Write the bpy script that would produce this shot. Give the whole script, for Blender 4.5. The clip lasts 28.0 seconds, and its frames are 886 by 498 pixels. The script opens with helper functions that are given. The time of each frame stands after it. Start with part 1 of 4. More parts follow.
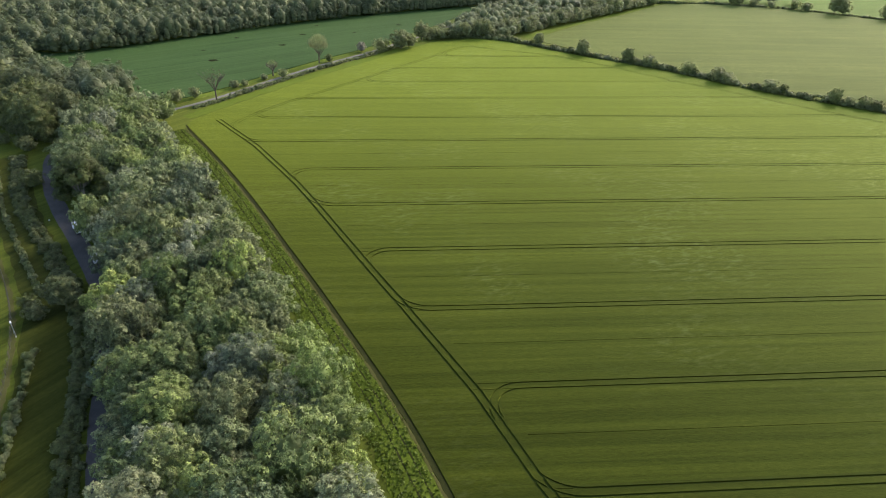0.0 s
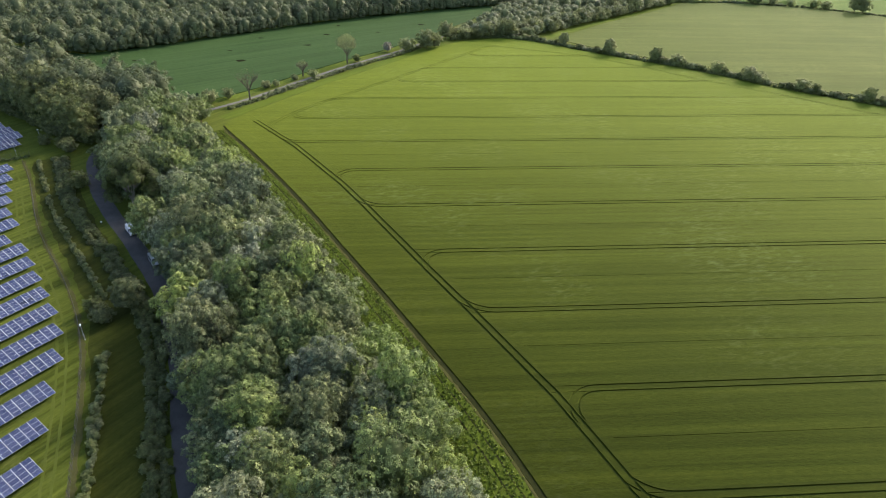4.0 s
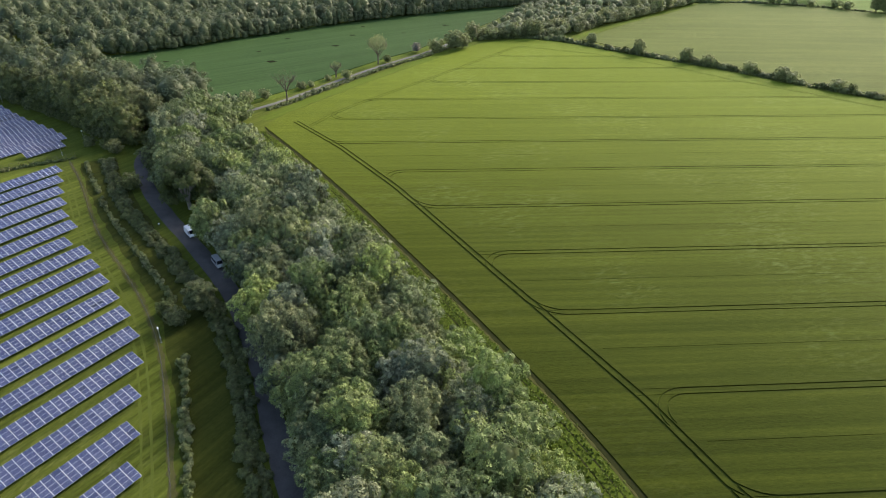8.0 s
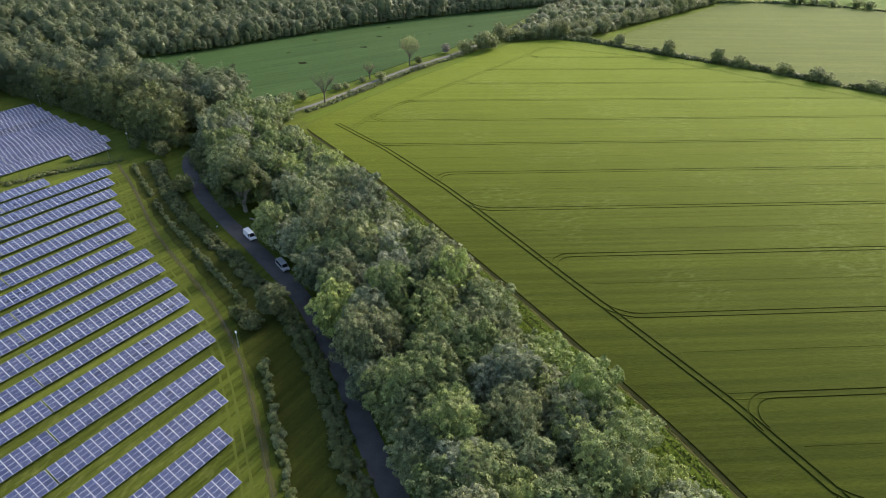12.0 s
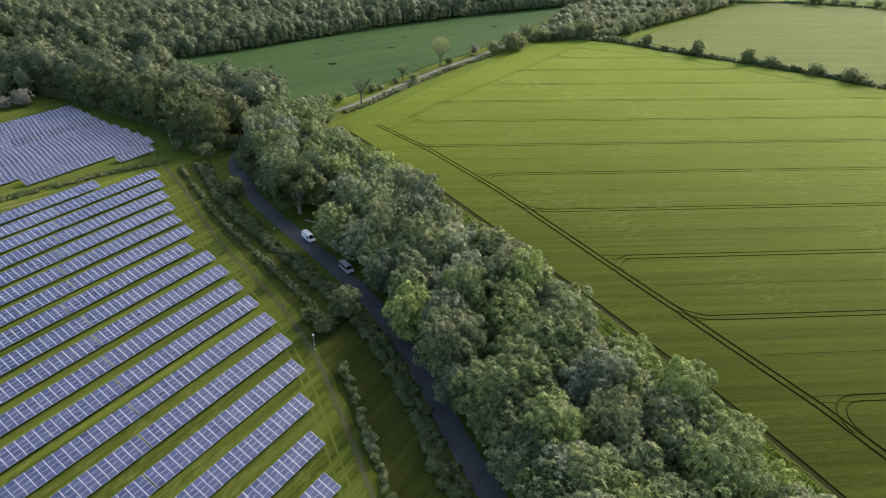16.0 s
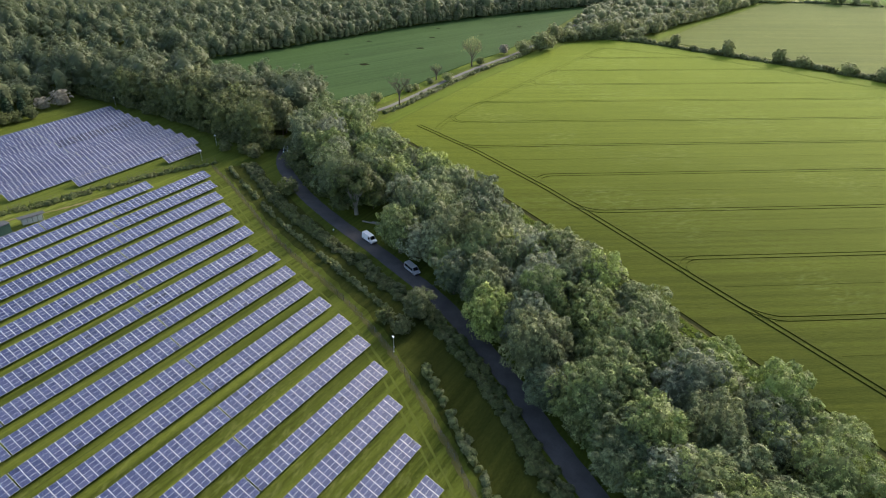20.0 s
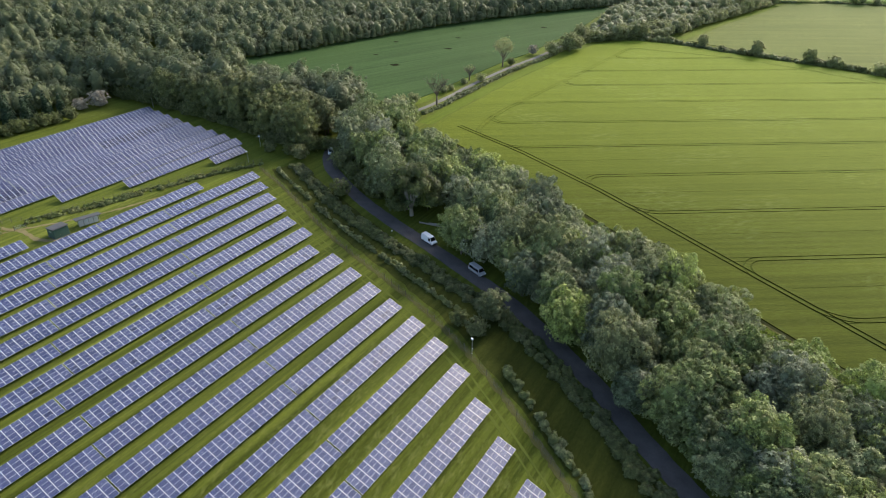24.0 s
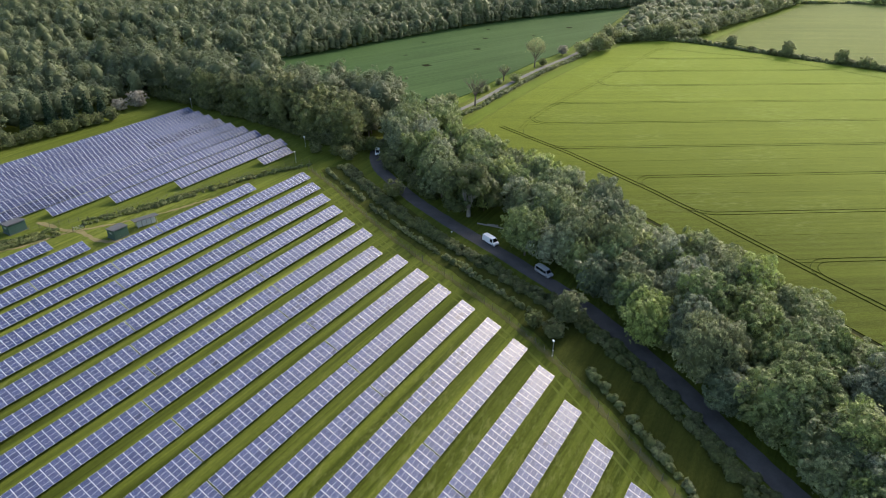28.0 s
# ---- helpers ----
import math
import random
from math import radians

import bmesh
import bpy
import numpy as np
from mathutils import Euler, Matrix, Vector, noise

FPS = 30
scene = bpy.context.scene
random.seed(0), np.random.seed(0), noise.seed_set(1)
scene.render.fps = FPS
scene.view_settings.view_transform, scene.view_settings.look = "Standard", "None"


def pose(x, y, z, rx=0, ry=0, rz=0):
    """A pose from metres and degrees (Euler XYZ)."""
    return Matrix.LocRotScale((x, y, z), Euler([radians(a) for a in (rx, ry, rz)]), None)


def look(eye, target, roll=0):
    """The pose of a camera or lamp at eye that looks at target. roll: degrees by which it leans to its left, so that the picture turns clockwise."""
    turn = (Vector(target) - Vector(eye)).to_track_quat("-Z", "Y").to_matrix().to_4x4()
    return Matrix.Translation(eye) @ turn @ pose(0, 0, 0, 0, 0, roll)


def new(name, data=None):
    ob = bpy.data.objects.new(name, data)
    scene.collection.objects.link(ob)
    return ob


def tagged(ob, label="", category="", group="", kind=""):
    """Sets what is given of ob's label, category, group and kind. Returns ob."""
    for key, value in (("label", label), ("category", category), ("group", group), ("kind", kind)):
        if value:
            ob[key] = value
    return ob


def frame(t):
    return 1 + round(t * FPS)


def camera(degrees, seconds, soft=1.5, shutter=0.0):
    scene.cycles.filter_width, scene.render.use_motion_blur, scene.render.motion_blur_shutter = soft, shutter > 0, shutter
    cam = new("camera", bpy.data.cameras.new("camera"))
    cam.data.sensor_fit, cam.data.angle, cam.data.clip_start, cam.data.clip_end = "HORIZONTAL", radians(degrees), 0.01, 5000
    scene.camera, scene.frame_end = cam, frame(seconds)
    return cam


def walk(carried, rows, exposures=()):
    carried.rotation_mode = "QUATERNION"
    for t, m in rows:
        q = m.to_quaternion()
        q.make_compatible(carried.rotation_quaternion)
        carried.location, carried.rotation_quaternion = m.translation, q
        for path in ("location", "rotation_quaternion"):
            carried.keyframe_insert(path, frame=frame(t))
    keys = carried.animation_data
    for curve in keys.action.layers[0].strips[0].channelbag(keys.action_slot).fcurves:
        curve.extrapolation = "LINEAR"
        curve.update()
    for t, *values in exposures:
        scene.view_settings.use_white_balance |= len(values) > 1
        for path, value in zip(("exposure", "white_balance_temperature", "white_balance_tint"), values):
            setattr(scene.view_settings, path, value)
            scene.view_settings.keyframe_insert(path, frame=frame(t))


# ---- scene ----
cam = camera(70.2, 28.0, 1.0)
METRES, EYE, TILT, LEAN, TURN = 122.5, 93.3, -30.38, -1.05, 0.0
ROWS = [
    (0.0, 0.0, 0.0, 0.0, 0.0, 0.0, 0.0),
    (0.5, -0.0154, 0.0007, 0.0007, -0.0, -0.01, 0.01),
    (1.0, -0.0313, 0.0011, 0.0014, 0.0, -0.02, 0.03),
    (1.5, -0.0478, 0.0018, 0.002, 0.0, -0.03, 0.04),
    (2.0, -0.0646, 0.0026, 0.0026, 0.0, -0.03, 0.06),
    (2.5, -0.0815, 0.0036, 0.0031, 0.01, -0.03, 0.06),
    (3.0, -0.0985, 0.0044, 0.0034, 0.02, -0.04, 0.08),
    (3.5, -0.1157, 0.0056, 0.0041, 0.03, -0.05, 0.1),
    (5.5, -0.1868, 0.0078, 0.0055, 0.06, -0.07, 0.12),
    (6.0, -0.2062, 0.0088, 0.0062, 0.06, -0.06, 0.13),
    (6.5, -0.2229, 0.0098, 0.0066, 0.06, -0.05, 0.14),
    (7.0, -0.2423, 0.0107, 0.0074, 0.06, -0.05, 0.16),
    (7.5, -0.2591, 0.0115, 0.0078, 0.07, -0.04, 0.17),
    (8.0, -0.2786, 0.0126, 0.0083, 0.07, -0.03, 0.17),
    (8.5, -0.2966, 0.0135, 0.0089, 0.07, -0.02, 0.19),
    (9.0, -0.3147, 0.0146, 0.0095, 0.07, -0.02, 0.2),
    (9.5, -0.3327, 0.016, 0.0102, 0.09, -0.01, 0.2),
    (10.0, -0.3507, 0.0169, 0.0109, 0.09, 0.01, 0.2),
    (10.5, -0.3686, 0.0179, 0.0117, 0.11, 0.01, 0.22),
    (11.0, -0.3866, 0.0186, 0.0126, 0.13, 0.01, 0.23),
    (11.5, -0.4046, 0.0195, 0.0133, 0.13, 0.02, 0.23),
    (12.0, -0.4238, 0.0201, 0.0141, 0.15, 0.02, 0.24),
    (12.5, -0.4404, 0.0209, 0.0147, 0.16, 0.03, 0.24),
    (14.5, -0.5112, 0.0239, 0.0164, 0.18, 0.02, 0.3),
    (15.0, -0.5302, 0.0247, 0.017, 0.19, 0.03, 0.31),
    (15.5, -0.5478, 0.0254, 0.0176, 0.19, 0.03, 0.32),
    (16.0, -0.5657, 0.0261, 0.0182, 0.2, 0.05, 0.32),
    (16.5, -0.5832, 0.0268, 0.0186, 0.22, 0.05, 0.34),
    (17.0, -0.6011, 0.0275, 0.0191, 0.22, 0.05, 0.34),
    (17.5, -0.6189, 0.0282, 0.0196, 0.23, 0.06, 0.34),
    (18.0, -0.6369, 0.0286, 0.0198, 0.23, 0.06, 0.33),
    (18.5, -0.655, 0.0287, 0.0201, 0.24, 0.06, 0.34),
    (19.0, -0.6746, 0.0289, 0.0208, 0.24, 0.05, 0.34),
    (19.5, -0.6909, 0.0292, 0.0211, 0.26, 0.05, 0.35),
    (20.0, -0.7107, 0.0294, 0.0214, 0.27, 0.06, 0.34),
    (20.5, -0.7273, 0.0296, 0.0219, 0.28, 0.05, 0.34),
    (21.0, -0.7467, 0.03, 0.0224, 0.29, 0.05, 0.34),
    (21.5, -0.763, 0.0308, 0.0228, 0.29, 0.07, 0.35),
    (23.5, -0.8357, 0.0346, 0.024, 0.31, 0.09, 0.36),
    (24.0, -0.8535, 0.0353, 0.0243, 0.31, 0.1, 0.36),
    (24.5, -0.8714, 0.0358, 0.0246, 0.33, 0.11, 0.36),
    (25.0, -0.8893, 0.0364, 0.0247, 0.34, 0.12, 0.36),
    (25.5, -0.9073, 0.0371, 0.0251, 0.34, 0.11, 0.35),
    (26.0, -0.9251, 0.0379, 0.0254, 0.35, 0.12, 0.35),
    (26.5, -0.9431, 0.0389, 0.0256, 0.36, 0.12, 0.34),
    (27.0, -0.9624, 0.0397, 0.0261, 0.36, 0.12, 0.35),
    (27.5, -0.979, 0.0404, 0.0263, 0.38, 0.13, 0.35),
    (28.0, -0.9986, 0.0411, 0.0269, 0.37, 0.14, 0.34),
]
walk(cam, [(t, pose(0, 0, EYE, TILT, LEAN, TURN) @ pose(METRES * x, METRES * y, METRES * z, 90 + pitch, roll, yaw)) for t, x, y, z, yaw, pitch, roll in ROWS], ((0.0, 1.34), (6.0, 1.32), (16.0, 1.29), (22.0, 1.33), (28.0, 1.37)))

# ---- light: hazy morning sun, shining along the solar tables ----
SUN_AZ, SUN_EL = 50.0, 29.0
SUN_DIR = Vector((math.cos(radians(SUN_AZ)) * math.cos(radians(SUN_EL)), math.sin(radians(SUN_AZ)) * math.cos(radians(SUN_EL)), math.sin(radians(SUN_EL))))
world = bpy.data.worlds.new("sky")
scene.world = world
world.use_nodes = True
wn = world.node_tree.nodes
sky = wn.new("ShaderNodeTexSky")
sky.sky_type, sky.sun_disc = "NISHITA", False
sky.sun_elevation, sky.sun_rotation = radians(SUN_EL), radians(90 - SUN_AZ)
sky.dust_density, sky.air_density = 3.0, 1.0
world.node_tree.links.new(sky.outputs[0], wn["Background"].inputs[0])
wn["Background"].inputs[1].default_value = 0.15
sun = new("sun", bpy.data.lights.new("sun", "SUN"))
sun.data.energy, sun.data.angle, sun.data.color = 1.75, radians(5.0), (1.0, 0.93, 0.82)
sun.matrix_world = look(SUN_DIR * 300, (0, 0, 0))


# ---- materials ----
def material(name, rough=0.8, spec=0.3, metal=0.0):
    """A principled material with its nodes and links."""
    m = bpy.data.materials.new(name)
    m.use_nodes = True
    b = m.node_tree.nodes["Principled BSDF"]
    b.inputs["Roughness"].default_value = rough
    b.inputs["Specular IOR Level"].default_value = spec
    b.inputs["Metallic"].default_value = metal
    return m, m.node_tree.nodes, m.node_tree.links, b


def noise_node(nt, links, scale, detail=3.0, stretch=None, angle=0.0, rough=0.55, source=None):
    """Noise in world metres: scale is in waves per metre; stretch scales its axes after a turn about z."""
    if source is None:
        source = nt.new("ShaderNodeNewGeometry").outputs["Position"]
    if stretch:
        mp = nt.new("ShaderNodeMapping")
        mp.vector_type = "TEXTURE"
        mp.inputs["Rotation"].default_value = (0, 0, radians(angle))
        mp.inputs["Scale"].default_value = stretch
        links.new(source, mp.inputs[0])
        source = mp.outputs[0]
    n = nt.new("ShaderNodeTexNoise")
    n.inputs["Scale"].default_value, n.inputs["Detail"].default_value, n.inputs["Roughness"].default_value = scale, detail, rough
    links.new(source, n.inputs["Vector"])
    return n.outputs[0]


def ramp(nt, links, fac, stops):
    r = nt.new("ShaderNodeValToRGB")
    el = r.color_ramp.elements
    while len(el) < len(stops):
        el.new(0.5)
    for e, (p, c) in zip(el, stops):
        e.position, e.color = p, (*c, 1) if len(c) == 3 else c
    links.new(fac, r.inputs[0])
    return r.outputs[0]


def mix(nt, links, fac, a, b, mode="MIX"):
    n = nt.new("ShaderNodeMix")
    n.data_type, n.blend_type = "RGBA", mode
    for socket, v in ((n.inputs[0], fac), (n.inputs[6], a), (n.inputs[7], b)):
        if isinstance(v, (int, float)):
            socket.default_value = v
        elif isinstance(v, tuple):
            socket.default_value = (*v, 1)
        else:
            links.new(v, socket)
    return n.outputs[2]


def bump(nt, links, b, height, strength=0.4, distance=0.1):
    n = nt.new("ShaderNodeBump")
    n.inputs["Strength"].default_value, n.inputs["Distance"].default_value = strength, distance
    links.new(height, n.inputs["Height"])
    links.new(n.outputs[0], b.inputs["Normal"])


def simple(name, dark, light, scale=1.5, rough=0.8, spec=0.3, metal=0.0, relief=0.3, stretch=None, angle=0.0, local=False):
    """A surface of two tones with coarse stains and fine grain."""
    m, nt, links, b = material(name, rough, spec, metal)
    src = nt.new("ShaderNodeTexCoord").outputs["Object"] if local else None
    big = noise_node(nt, links, scale * 0.2, 3, stretch, angle, source=src)
    fine = noise_node(nt, links, scale * 3, 3, stretch, angle, source=src)
    f = mix(nt, links, 0.45, big, fine)
    links.new(ramp(nt, links, f, [(0.3, dark), (0.7, light)]), b.inputs["Base Color"])
    if relief:
        bump(nt, links, b, fine, relief, 0.05)
    return m


def crop_material(name, dark, mid, pale, pale_amount, row_angle, sheen=0.3, lines=0.5, glare_span=None):
    """Standing corn: drill lines along row_angle, paler flecks, broad drifts of growth; flecks can increase with y as
    painted glare.
    """
    m, nt, links, b = material(name, 0.9, 0.04)
    broad = noise_node(nt, links, 0.012, 2)
    drift = noise_node(nt, links, 0.05, 3, (6, 1, 1), row_angle)
    rows = noise_node(nt, links, 0.6, 3, (60, 1, 1), row_angle)
    bands = noise_node(nt, links, 0.16, 3, (70, 1, 1), row_angle, 0.65)
    grain = noise_node(nt, links, 2.2, 4, (2.5, 1, 1), row_angle, 0.7)
    flecks = noise_node(nt, links, 0.7, 4, (2.6, 1, 1), row_angle + 12, 0.75)
    area = noise_node(nt, links, 0.02, 2)
    base = ramp(nt, links, mix(nt, links, 0.5, broad, drift), [(0.33, dark), (0.64, mid)])
    base = mix(nt, links, lines, base, ramp(nt, links, rows, [(0.36, (0.45, 0.5, 0.4)), (0.62, (1.25, 1.22, 1.2))]), "MULTIPLY")
    base = mix(nt, links, lines, base, ramp(nt, links, bands, [(0.36, (0.72, 0.74, 0.68)), (0.50, (1.0, 1.0, 1.0)), (0.64, (1.34, 1.3, 1.27))]), "MULTIPLY")
    base = mix(nt, links, 0.55, base, ramp(nt, links, grain, [(0.3, (0.5, 0.52, 0.45)), (0.7, (1.25, 1.25, 1.25))]), "MULTIPLY")
    patch = mix(nt, links, 1.0, ramp(nt, links, flecks, [(0.50, (0, 0, 0)), (0.70, (1, 1, 1))]), ramp(nt, links, area, [(0.47, (0, 0, 0)), (0.62, (1, 1, 1))]), "MULTIPLY")
    patch = mix(nt, links, 1.0, patch, (pale_amount,) * 3, "MULTIPLY")
    if glare_span:  # flecks fade in along y, painting glare onto the farther crop
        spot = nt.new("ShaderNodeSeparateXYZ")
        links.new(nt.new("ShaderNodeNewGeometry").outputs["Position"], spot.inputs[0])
        glare_part = nt.new("ShaderNodeMapRange")
        glare_part.inputs[1].default_value, glare_part.inputs[2].default_value = glare_span
        glare_part.inputs[3].default_value = 0.25
        links.new(spot.outputs[1], glare_part.inputs[0])
        patch = mix(nt, links, 1.0, patch, glare_part.outputs[0], "MULTIPLY")
    links.new(mix(nt, links, patch, base, pale), b.inputs["Base Color"])
    b.inputs["Sheen Weight"].default_value, b.inputs["Sheen Roughness"].default_value = sheen, 0.4
    b.inputs["Sheen Tint"].default_value = (*(min(1.0, c * 10) for c in mid), 1)
    bump(nt, links, b, grain, 0.4, 0.2)
    return m


def leaf_material(name, tones, glow=0.4, vary=1.0):
    """Foliage: the hue changes from tree to tree and the tone from spray to spray; light shines through a little."""
    m, nt, links, b = material(name, 0.58, 0.22)
    info = nt.new("ShaderNodeObjectInfo").outputs["Random"]
    geo = nt.new("ShaderNodeNewGeometry")
    n = len(tones)
    base = ramp(nt, links, info, [(i / max(n - 1, 1), t) for i, t in enumerate(tones)])
    base = mix(nt, links, 1.0, base, ramp(nt, links, geo.outputs["Random Per Island"], [(0, (1 - 0.42 * vary,) * 3), (0.7, (1.05, 1.05, 1.02)), (1, (1 + 0.5 * vary, 1 + 0.48 * vary, 1 + 0.42 * vary))]), "MULTIPLY")
    clump = noise_node(nt, links, 0.28, 2)
    base = mix(nt, links, 0.45, base, ramp(nt, links, clump, [(0.3, (0.68, 0.72, 0.72)), (0.7, (1.3, 1.25, 1.1))]), "MULTIPLY")
    stand = noise_node(nt, links, 0.06, 1)
    base = mix(nt, links, 0.3, base, ramp(nt, links, stand, [(0.35, (0.72, 0.74, 0.80)), (0.65, (1.3, 1.28, 1.1))]), "MULTIPLY")
    links.new(base, b.inputs["Base Color"])
    t = nt.new("ShaderNodeBsdfTranslucent")
    links.new(base, t.inputs[0])
    mixer = nt.new("ShaderNodeMixShader")
    mixer.inputs[0].default_value = glow
    links.new(b.outputs[0], mixer.inputs[1])
    links.new(t.outputs[0], mixer.inputs[2])
    links.new(mixer.outputs[0], nt["Material Output"].inputs[0])
    return m


CROSS = 3.8  # the way the tramlines run, in degrees
ROWDIR = 57.7  # the way the solar tables run, in degrees

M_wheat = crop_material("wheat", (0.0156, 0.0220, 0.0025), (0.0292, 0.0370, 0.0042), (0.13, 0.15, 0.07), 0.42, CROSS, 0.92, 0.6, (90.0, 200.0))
M_pressed = simple("pressed_crop", (0.022, 0.031, 0.005), (0.042, 0.053, 0.010), 2.0, 1.0, 0.02)
M_young = crop_material("young_crop", (0.022, 0.045, 0.0138), (0.033, 0.060, 0.0190), (0.05, 0.085, 0.03), 0.3, 38.0, 0.10, 0.35)
M_pale = crop_material("pale_crop", (0.038, 0.048, 0.0120), (0.054, 0.065, 0.0175), (0.13, 0.14, 0.05), 0.6, 0.0, 0.25, 0.6)
M_grass = crop_material("rough_grass", (0.041, 0.054, 0.008), (0.073, 0.089, 0.014), (0.13, 0.14, 0.045), 0.6, 60.0, 0.12)
M_mown = crop_material("mown_grass", (0.050, 0.064, 0.0095), (0.084, 0.100, 0.017), (0.13, 0.14, 0.04), 0.8, ROWDIR, 0.12, 0.85)
M_verge = crop_material("lush_verge", (0.046, 0.068, 0.007), (0.076, 0.104, 0.012), (0.15, 0.17, 0.045), 0.6, 57.0, 0.1, 0.15)
M_soil = simple("soil_track", (0.016, 0.020, 0.006), (0.034, 0.036, 0.012), 2.0, 1.0, 0.03)
M_path = simple("dry_soil", (0.110, 0.094, 0.046), (0.200, 0.165, 0.086), 2.0, 1.0, 0.03)
M_asphalt = simple("asphalt", (0.049, 0.046, 0.044), (0.086, 0.080, 0.076), 1.5, 0.9, 0.1)
M_lane = simple("worn_lane", (0.105, 0.100, 0.092), (0.185, 0.175, 0.158), 1.0, 0.9, 0.1)
M_tyre = simple("pressed_grass", (0.064, 0.080, 0.013), (0.094, 0.108, 0.023), 1.2, 1.0, 0.03)
M_dead = simple("dead_grass", (0.044, 0.048, 0.013), (0.084, 0.078, 0.030), 1.2, 1.0, 0.03)
M_bark = simple("bark", (0.07, 0.055, 0.04), (0.16, 0.13, 0.10), 3.0, 0.95, local=True)
M_leaf = leaf_material("leaves", [(0.100, 0.132, 0.065), (0.190, 0.239, 0.078), (0.124, 0.171, 0.063), (0.205, 0.235, 0.132), (0.142, 0.187, 0.074), (0.172, 0.190, 0.096), (0.170, 0.229, 0.069), (0.108, 0.140, 0.081), (0.250, 0.276, 0.185), (0.180, 0.218, 0.087), (0.145, 0.159, 0.092), (0.250, 0.310, 0.090), (0.120, 0.159, 0.069), (0.215, 0.237, 0.134)], 0.34, 1.25)
M_hedge = leaf_material("hedge_leaves", [(0.084, 0.106, 0.037), (0.112, 0.132, 0.050), (0.136, 0.152, 0.070)])
M_far = leaf_material("far_leaves", [(0.101, 0.122, 0.061), (0.116, 0.138, 0.068)], 0.3, 0.6)
M_belt = leaf_material("belt_leaves", [(0.118, 0.142, 0.060), (0.158, 0.180, 0.068), (0.130, 0.150, 0.072), (0.172, 0.188, 0.084)])
M_copse = leaf_material("copse_leaves", [(0.185, 0.208, 0.105), (0.200, 0.225, 0.114)], 0.4, 1.2)
M_thorn = leaf_material("thorn_leaves", [(0.125, 0.150, 0.056), (0.155, 0.178, 0.074), (0.180, 0.200, 0.098)])
# leaves of distant trees, with the lightening of haze put into the tones
M_fair = leaf_material("hazed_leaves", [(0.196, 0.222, 0.098), (0.250, 0.272, 0.132), (0.216, 0.250, 0.100)], 0.45)
M_conifer = leaf_material("needles", [(0.022, 0.045, 0.022), (0.035, 0.060, 0.028)], 0.1)
M_blossom = leaf_material("blossom", [(0.252, 0.231, 0.182), (0.350, 0.322, 0.280)])
M_weed = leaf_material("weeds", [(0.105, 0.150, 0.024), (0.135, 0.180, 0.034)], 0.55)
M_steel = simple("galvanised_steel", (0.35, 0.36, 0.37), (0.50, 0.51, 0.52), 4.0, 0.45, 0.5, 0.8, 0.1, local=True)
M_alu = simple("anodised_frame", (0.48, 0.49, 0.51), (0.60, 0.61, 0.63), 4.0, 0.5, 0.4, 0.15, 0.0, local=True)


def pv_material(name, coat, tone):
    """Blue cells with a fine pale grid behind glass; the tint shifts a little from module to module."""
    m, nt, links, b = material(name, 0.12, 0.5)
    co = nt.new("ShaderNodeTexCoord").outputs["Object"]
    br = nt.new("ShaderNodeTexBrick")
    br.offset = 0.0
    for key, v in (("Scale", 1.0), ("Mortar Size", 0.006), ("Brick Width", 0.160), ("Row Height", 0.160)):
        br.inputs[key].default_value = v
    br.inputs["Color1"].default_value = (0.019 * tone, 0.024 * tone, 0.06 * tone, 1)
    br.inputs["Color2"].default_value = (0.025 * tone, 0.031 * tone, 0.074 * tone, 1)
    br.inputs["Mortar"].default_value = (0.11 * tone, 0.12 * tone, 0.16 * tone, 1)
    links.new(co, br.inputs["Vector"])
    info = nt.new("ShaderNodeObjectInfo").outputs["Random"]
    tint = ramp(nt, links, info, [(0.0, (0.5, 0.5, 0.6)), (0.06, (0.8, 0.83, 0.92)), (0.6, (1.05, 1.05, 1.08)), (1.0, (1.3, 1.28, 1.22))])
    each = nt.new("ShaderNodeNewGeometry").outputs["Random Per Island"]
    tint = mix(nt, links, 1.0, tint, ramp(nt, links, each, [(0.0, (0.7, 0.72, 0.8)), (0.9, (1.1, 1.1, 1.12)), (1.0, (1.25, 1.22, 1.2))]), "MULTIPLY")
    links.new(mix(nt, links, 1.0, br.outputs[0], tint, "MULTIPLY"), b.inputs["Base Color"])
    dirt = noise_node(nt, links, 1.2, 4)
    links.new(ramp(nt, links, dirt, [(0.3, (0.10,) * 3), (0.8, (0.20,) * 3)]), b.inputs["Roughness"])
    b.inputs["Coat Weight"].default_value, b.inputs["Coat Roughness"].default_value = coat, 0.08
    return m


M_pv = pv_material("pv_glass", 0.9, 1.25)
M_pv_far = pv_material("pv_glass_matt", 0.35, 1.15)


# ---- small builders ----
def obj(name, mesh, mats, parent=None, label=""):
    ob = new(name, mesh)
    for m in mats if isinstance(mats, (list, tuple)) else [mats]:
        if m.name not in mesh.materials:
            mesh.materials.append(m)
    if parent:
        ob.parent = parent
    if label:
        ob["label"] = label
    return ob


def part(name, bm, mats, parent=None, label=""):
    me = bpy.data.meshes.new(name)
    bm.to_mesh(me)
    bm.free()
    return obj(name, me, mats, parent, label)


def thing(name, x, y, z=0, rz=0, label="", category="", group="", kind=""):
    e = new(name)
    e.empty_display_size = 0.5
    e.matrix_basis = pose(x, y, z, 0, 0, rz)
    return tagged(e, label, category, group, kind)


